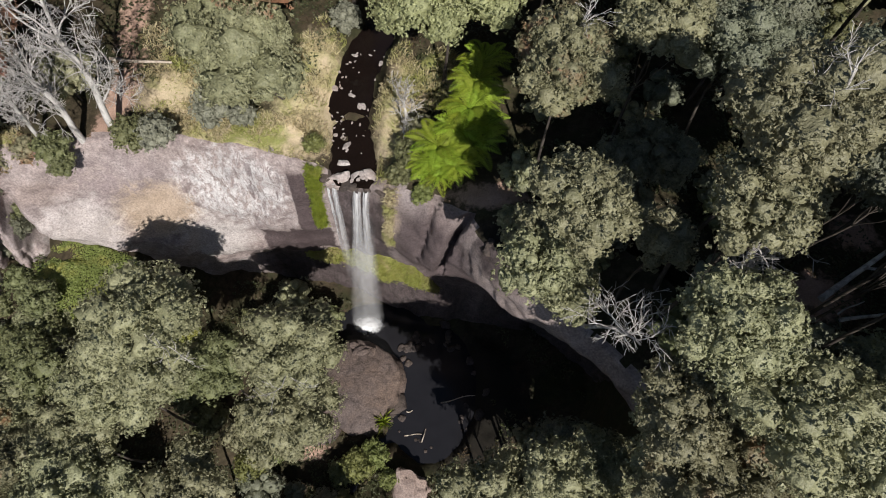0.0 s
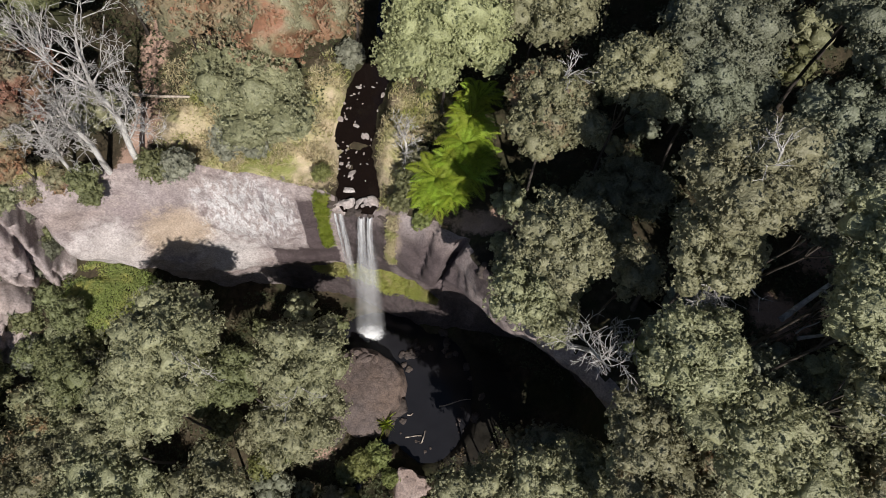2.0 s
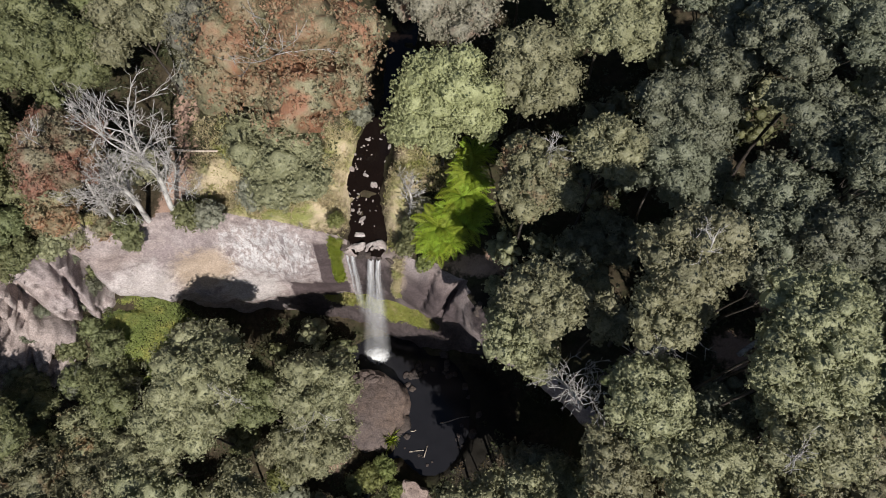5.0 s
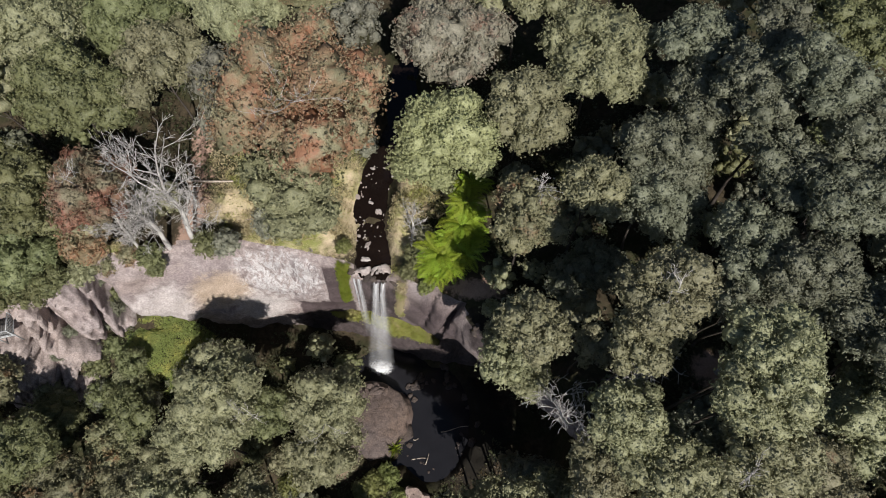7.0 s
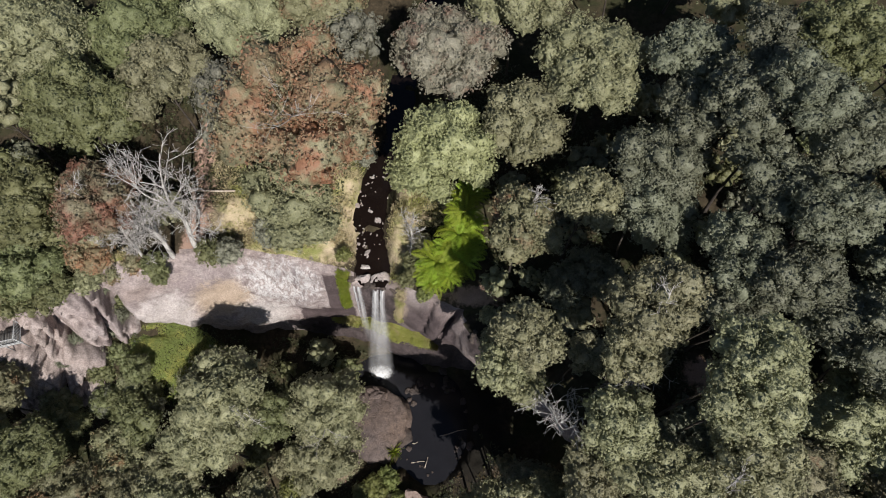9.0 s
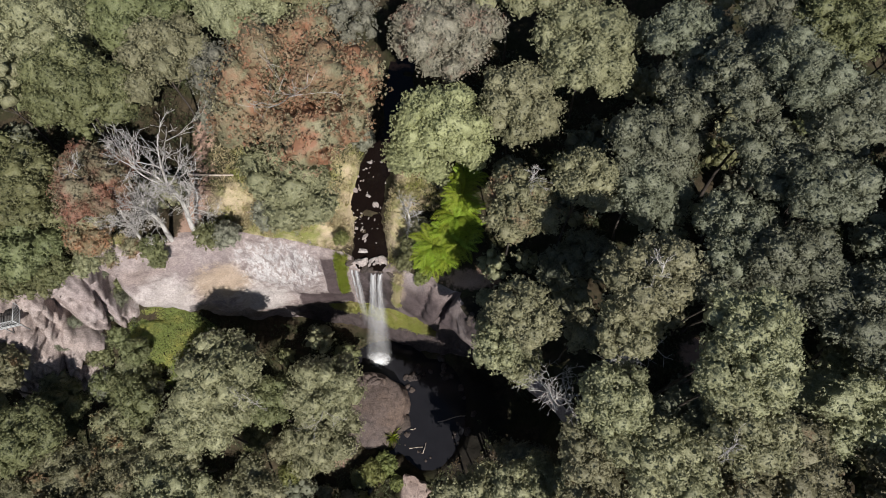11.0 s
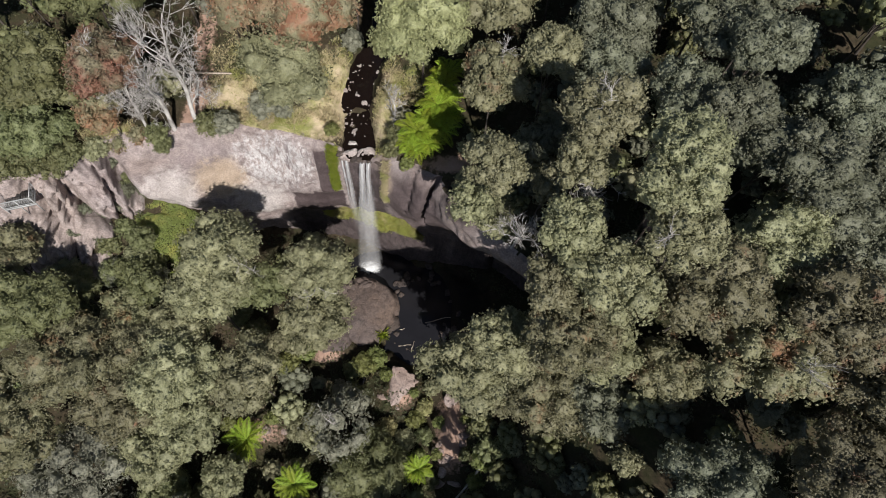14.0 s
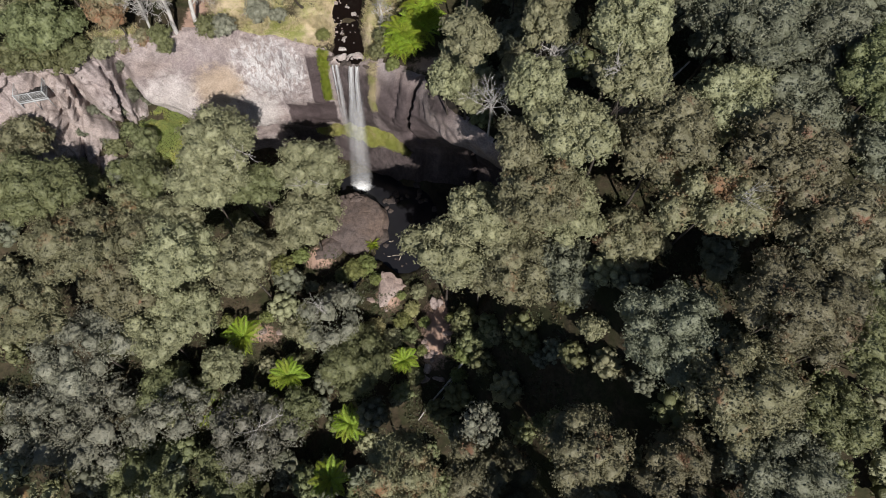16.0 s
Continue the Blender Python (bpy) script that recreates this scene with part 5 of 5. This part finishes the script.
# ---- tree ferns ----
def frond_mesh():
    """One arching frond: a midrib with tapering leaflets on both sides."""
    n = 22
    t = np.linspace(0, 1, n)
    x = t * 2.1
    z = 0.75 * np.sin(t * 2.2) - 0.62 * t ** 2.2
    rib = np.stack([x, 0 * t, z], 1)
    pieces = [tube(rib, np.linspace(0.03, 0.006, n), 4)]
    vs, fs, at = [], [], 0
    for k in range(2, n):
        w = 0.46 * math.sin(math.pi * min(1, t[k] * 0.93 + 0.07)) ** 0.7 + 0.03
        for s in (-1, 1):
            p = rib[k]
            q = p + np.array([0.16 * w / 0.46, s * w, -0.10 * w / 0.46])
            m = (p + q) / 2
            h = 0.052
            vs += [p, m + np.array([h, 0, 0.015]), q, m - np.array([h, 0, -0.015])]
            fs.append((at, at + 1, at + 2, at + 3))
            at += 4
    pieces.append((np.array(vs), np.array(fs)))
    return mesh_of("frond", *join(pieces), M_FERN)


FROND = frond_mesh()


def tree_fern(x, y, z, size, n=17, seed=0, ground=None):
    rng = np.random.RandomState(seed)
    g = land_at(x, y) if ground is None else ground
    g = min(g, z - 0.5)
    ob = thing("tree_fern", "bright green tree fern with arching fronds", "tree fern", pose(x, y, g - 0.2), "tree ferns")
    h = z - g + 0.2
    part("trunk", mesh_of("trunk", *tube(bent((0, 0, 0), (0, 0, h), 6, 0.05, rng), np.linspace(0.22, 0.16, 6), 8), M_FERNTRUNK, True), ob)
    for k in range(n):
        s = size / 2.1 * rng.uniform(0.8, 1.1)
        part("frond", FROND, ob, m=Matrix.Translation((0, 0, h)) @ pose(0, 0, 0, 0, rng.uniform(-22, 12), 360 * k / n + rng.uniform(-8, 8)) @ Matrix.Diagonal((s, s, s, 1)))


FERNS = [(-1.5, 23.2, 25.2, 2.3), (0.3, 25.6, 26.4, 2.4), (0.5, 27.6, 26.9, 2.2), (-1.4, 21.6, 24.2, 1.8), (0.7, 23.4, 25.4, 2.2), (-0.4, 24.4, 25.6, 2.1), (1.3, 24.8, 25.8, 1.9), (-0.3, 22.2, 24.6, 1.8), (1.1, 26.6, 26.4, 1.9), (-2.2, 22.4, 24.4, 1.6),
         (-18.9, -5.2, 1.6, 2.7), (-12.5, -9.4, 1.6, 2.4), (-23.2, -13.8, -2.6, 2.7), (-4.6, -14.0, -0.8, 2.3), (-5.6, -20.4, 0.2, 2.6), (1.3, -6.6, 3.0, 2.0), (0.9, 29.4, 26.8, 2.0), (-19.9, -13.4, -2.6, 2.2)]
for i, (x, y, z, s) in enumerate(FERNS):
    tree_fern(x, y, z, s, 15, i)


# ---- grass and undergrowth ----
def blades(name, label, spots, height, width, mat, rng, flop=0.5, cat="grass"):
    """Grass blades, one tapering quad each."""
    n = len(spots)
    a = rng.uniform(0, 2 * np.pi, n)
    side = np.stack([np.cos(a), np.sin(a), 0 * a], 1)
    h = height * rng.uniform(0.5, 1.3, (n, 1))
    tip = np.stack([rng.normal(size=n) * flop, rng.normal(size=n) * flop, np.ones(n)], 1)
    tip = tip / np.linalg.norm(tip, axis=1)[:, None] * h
    w = width * rng.uniform(0.6, 1.4, (n, 1))
    v = np.stack([spots - side * w, spots + side * w, spots + tip * 0.6 + side * w * 0.7, spots + tip - np.array([0, 0, 1]) * h * flop * 0.3], 1).reshape(-1, 3)
    thing(name, label, cat, kind="stuff", mesh=mesh_of(name, v, np.arange(4 * n).reshape(-1, 4), mat))


def spots_on_land(rng, areas, per_m2):
    out = []
    for (cx, cy), (rx, ry) in areas:
        n = int(per_m2 * math.pi * rx * ry)
        r = np.sqrt(rng.uniform(0, 1, n))
        a = rng.uniform(0, 2 * np.pi, n)
        x, y = cx + rx * r * np.cos(a), cy + ry * r * np.sin(a)
        keep = rng.uniform(size=n) < 0.55 + 0.9 * wave(x, y, 0, 15, 3, 0.6)
        keep &= (np.abs(creek_off(x, y)) > 1.75)
        out.append(np.stack([x, y, np.where(beyond_rim(x, y)[0] < 0.1, upper(x, y) + 0.08, land(x, y))], 1)[keep])
    p = np.concatenate(out)
    s, u = beyond_rim(p[:, 0], p[:, 1])
    return p[s < -0.35], p[s > 2.0]


def build_grass():
    rng = np.random.RandomState(4)
    up, _ = spots_on_land(rng, [((-15.5, 24.8), (7.0, 2.4)), ((-11.4, 28.5), (2.4, 7.0)), ((-19.5, 27.2), (5.0, 4.2)), ((-5.2, 27.0), (1.7, 6.5)), ((-30.5, 20.0), (4.5, 2.0)), ((-2.5, 30.5), (2.4, 2.8)), ((-21.6, 31.5), (3, 3))], 150)
    up[:, 2] += 0.05
    blades("grass", "dry straw-yellow grass on the cliff top", up, 0.45, 0.03, M_GRASS, rng, 0.6)
    # rank yellow-green grass on the ledge behind the falls, and in two runs beside the lip
    spine = np.array([(-14.0, 22.9, 6.4), (-13.1, 22.5, 7.0), (-10.0, 22.0, 8.0), (-7.5, 21.7, 8.6), (-4.3, 20.7, 9.0), (-2.6, 20.3, 7.6), (-1.2, 20.2, 6.0)])
    t = np.linspace(0, 1, 90)
    line = np.stack([np.interp(t, np.linspace(0, 1, 7), spine[:, k]) for k in range(3)], 1)
    c = np.linspace(-1, 1, 15)
    half = np.interp(line[:, 0], (-14.0, -12.5, -10.0, -7.5, -5.6, -4.3, -2.6, -1.2), (0.3, 0.85, 0.8, 1.5, 1.55, 1.35, 0.7, 0.15))[:, None]
    half = half * (1 + 0.18 * wave(line[:, :1], 0 * line[:, :1], 0, 64, 3, 0.9))
    bulge = 0.45 * (1 - c[None] ** 2) + 0.25 * wave(line[:, :1] + 0 * c, c[None] * 2 + 0 * t[:, None], 0, 63, 3, 0.8)
    x = line[:, :1] + 0 * c
    y = line[:, 1:2] - c[None] * 0.75 * half - bulge * 0.6 + 0.5
    z = line[:, 2:3] - c[None] * 0.95 * half + bulge * 0.6
    apron = np.stack([x, y, z], -1).reshape(-1, 3)
    thing("moss_bank", "yellow-green mossy bank on the ledge behind the falls", "moss", kind="structure", mesh=mesh_of("moss_bank", apron, lattice(15, 90), M_MOSS, True))
    pick = rng.randint(0, len(apron), 17000)
    p = apron[pick] + rng.normal(size=(17000, 3)) * 0.12
    blades("ledge_grass", "yellow-green grass and moss on the wet ledge", p, 0.26, 0.03, M_MOSS, rng, 1.1)
    # a hanging mat of moss west of the lip, and dry grass down the rock east of it
    for name, label, u0, wide, deep_, mat in (("hanging_moss", "bright green moss mat hanging beside the falls", RIM_LEN[8] + 0.55, 0.52, 0.31, M_VERGE), ("dry_grass_strip", "dry yellowish grass down the rock beside the falls", RIM_LEN[10] + 0.45, 0.42, 0.3, M_GRASS)):
        q, k = np.meshgrid(np.linspace(-0.01, deep_, 40), np.linspace(-1, 1, 9), indexing="ij")
        uu = u0 - 0.9 * q + k * wide * (1 - 0.25 * q / deep_) * (1 + 0.25 * wave(q * 30, k * 0, 0, 65, 3, 0.6))
        mat_points = cliff_point(uu, q)
        out = rim_at(uu)[1] * (0.26 * (1 - k ** 2) + 0.08 * wave(uu * 2, q * 40, 0, 66, 3, 1.0) + 0.02)[..., None]
        mat_points[..., :2] += out
        mat_points = mat_points.reshape(-1, 3)
        if mat is M_VERGE:
            thing("moss_mat", label, "moss", kind="structure", mesh=mesh_of("moss_mat", mat_points, lattice(9, 40), mat, True))
        tuft = mat_points[rng.randint(0, len(mat_points), 6000)] + rng.normal(size=(6000, 3)) * 0.1
        blades(name, label, tuft if mat is M_VERGE else tuft[:2600], 0.24, 0.028, mat, rng, 1.2)
    # low undergrowth over the forest floor
    n = 130000
    x, y = rng.uniform(-46, 40, n), rng.uniform(-30, 46, n)
    s, uu = beyond_rim(x, y)
    keep = (np.abs(s + 0.5) > 2.5) & (wave(x, y, 0, 27, 3, 0.3) > -0.2) & ((np.abs(creek_off(x, y)) > 2.6) | (y < 21)) & (np.hypot((x + 2.5) / 7.5, (y - 13) / 8) > 1) & (np.hypot((x - 4.6) / 2.6, (y + 2.6) / 5.5) > 1)
    x, y = x[keep], y[keep]
    z = land(x, y) + rng.uniform(0.05, 0.3, len(x)) + 0.25 * np.maximum(0, wave(x, y, 0, 28, 3, 0.8))
    v, f = leaf_cards(np.stack([x, y, z], 1), np.tile(np.array([[0, 0, 1.0]]), (len(x), 1)), 0.24, rng)
    thing("undergrowth", "low dark green undergrowth on the forest floor", "undergrowth", kind="stuff", mesh=mesh_of("undergrowth", v, f, M_LITTER))
    # a bank of bright creeper on the shelf below the slab
    n = 34000
    r, a = np.sqrt(rng.uniform(0, 1, n)), rng.uniform(0, 2 * np.pi, n)
    x, y = -27.8 + 4.6 * r * np.cos(a), 14.4 + 4.2 * r * np.sin(a)
    z = land(x, y) + 0.75 + 0.5 * wave(x, y, 0, 37, 3, 0.5) + rng.uniform(-0.25, 0.1, n) - 0.9 * r ** 3
    v, f = leaf_cards(np.stack([x, y, z], 1), np.tile(np.array([[0, -0.2, 1.0]]), (n, 1)), 0.16, rng)
    thing("creeper", "sunlit bright green creeper on the shelf below the cliff", "creeper", kind="stuff", mesh=mesh_of("creeper", v, f, M_CREEPER))
    # a strappy tussock by the pool
    t = np.tile(np.array([[-4.9, 8.9, 0.9]]), (160, 1)) + rng.normal(size=(160, 3)) * 0.12
    blades("tussock", "bright green strappy tussock at the pool edge", t, 1.3, 0.035, M_FERN, rng, 0.8, "grass tussock")


build_grass()


# ---- viewing platform, rail and driftwood ----
def box(cx, cy, cz, sx, sy, sz):
    v = np.array([(x, y, z) for x in (-1, 1) for y in (-1, 1) for z in (-1, 1)], float) * np.array((sx, sy, sz)) / 2 + np.array((cx, cy, cz))
    f = np.array([(0, 1, 3, 2), (4, 6, 7, 5), (0, 4, 5, 1), (2, 3, 7, 6), (0, 2, 6, 4), (1, 5, 7, 3)])
    return v, f


def build_platform():
    g = 22.9
    ob = thing("viewing_platform", "small steel viewing platform with railings on the cliff edge", "platform", pose(-39.2, 12.9, g, 0, 0, 20))
    for k in range(12):
        part("deck_board", mesh_of("deck_board", *box(-1.3 + 0.235 * k, 0, 0, 0.2, 1.7, 0.04), M_DECK), ob)
    for y in (-0.8, 0.8):
        part("bearer", mesh_of("bearer", *box(0, y, -0.14, 2.9, 0.12, 0.2), M_METAL), ob)
    for x, y in ((-1.4, -0.85), (0, -0.85), (1.4, -0.85), (1.4, 0.85), (-1.4, 0.85)):
        part("post", mesh_of("post", *box(x, y, -0.2, 0.07, 0.07, 2.7), M_METAL), ob)
    for z in (0.15, 1.1):
        part("rail", mesh_of("rail", *box(0, -0.85, z, 2.9, 0.06, 0.06), M_METAL), ob)
        part("rail", mesh_of("rail", *box(1.4, 0, z, 0.06, 1.7, 0.06), M_METAL), ob)
        part("rail", mesh_of("rail", *box(-1.4, 0, z, 0.06, 1.7, 0.06), M_METAL), ob)
    bar = mesh_of("baluster", *box(0, 0, 0, 0.025, 0.025, 0.95), M_METAL)
    for k in range(22):
        part("baluster", bar, ob, m=Matrix.Translation((-1.3 + 0.125 * k, -0.85, 0.62)))
    for k in range(12):
        part("baluster", bar, ob, m=Matrix.Translation((1.4, -0.75 + 0.135 * k, 0.62)))
        part("baluster", bar, ob, m=Matrix.Translation((-1.4, -0.75 + 0.135 * k, 0.62)))


build_platform()


def log(name, label, a, b, r0, r1, seed, mat=None):
    rng = np.random.RandomState(seed)
    mid = (np.asarray(a) + np.asarray(b)) / 2
    v, f = tube(bent(np.asarray(a) - mid, np.asarray(b) - mid, 9, 0.08, rng), np.linspace(r0, r1, 9), 8)
    thing(name, label, "log", pose(*mid), mesh=mesh_of(name, v, f, mat or M_LOG, True))


def on_land(x, y, up):
    return (x, y, land_at(x, y) + up)


log("fallen_log", "bleached fallen log lying across the clearing", on_land(-26.2, 28.5, 0.4), on_land(-22.0, 29.2, 0.35), 0.13, 0.09, 1)
log("fallen_log", "thin bare fallen trunk in the shade", on_land(8.4, -5.6, 0.6), on_land(3.6, -12.6, 0.5), 0.16, 0.06, 2, M_DEAD)
log("fallen_log", "forked bare fallen branch in the shade", on_land(7.6, -7.2, 0.6), on_land(5.6, -10.8, 0.4), 0.07, 0.03, 3, M_DEAD)
log("driftwood", "pale driftwood stick lying in the pool", (-2.9, 8.0, 0.08), (-1.3, 8.3, 0.1), 0.07, 0.04, 4)
log("driftwood", "pale driftwood stick lying in the pool", (-1.2, 7.6, 0.1), (-1.0, 8.8, 0.1), 0.06, 0.03, 5)
log("driftwood", "pale driftwood stick lying in the pool", (0.2, 11.4, 0.08), (3.4, 12.4, 0.25), 0.07, 0.03, 6)
log("driftwood", "short pale stick on the pool", (-3.0, 10.2, 0.08), (-2.4, 10.4, 0.1), 0.06, 0.04, 7)
log("fallen_log", "dry branch lying in the cliff-top grass", on_land(-20.2, 25.6, 0.15), on_land(-17.6, 26.6, 0.3), 0.07, 0.03, 8)
log("fallen_log", "dry branch lying in the cliff-top grass", on_land(-17.4, 24.0, 0.2), on_land(-16.6, 24.9, 0.5), 0.05, 0.02, 9)
log("fallen_log", "dark leaning bare trunk in the shaded hollow", on_land(22.2, 14.8, 0.4), on_land(27.2, 19.0, 3.4), 0.2, 0.08, 10, M_DEAD)
log("fallen_log", "dark forked limb in the shaded hollow", on_land(24.4, 16.6, 1.4), on_land(27.4, 16.2, 1.9), 0.1, 0.04, 11, M_DEAD)
log("fallen_log", "bleached split log in the shaded hollow", on_land(23.1, 13.6, 0.5), on_land(26.6, 14.3, 0.9), 0.13, 0.06, 12, M_DEAD)
log("fallen_log", "bleached stick in the shaded hollow", on_land(23.0, 13.9, 0.5), on_land(24.4, 14.7, 0.8), 0.06, 0.03, 13, M_DEAD)
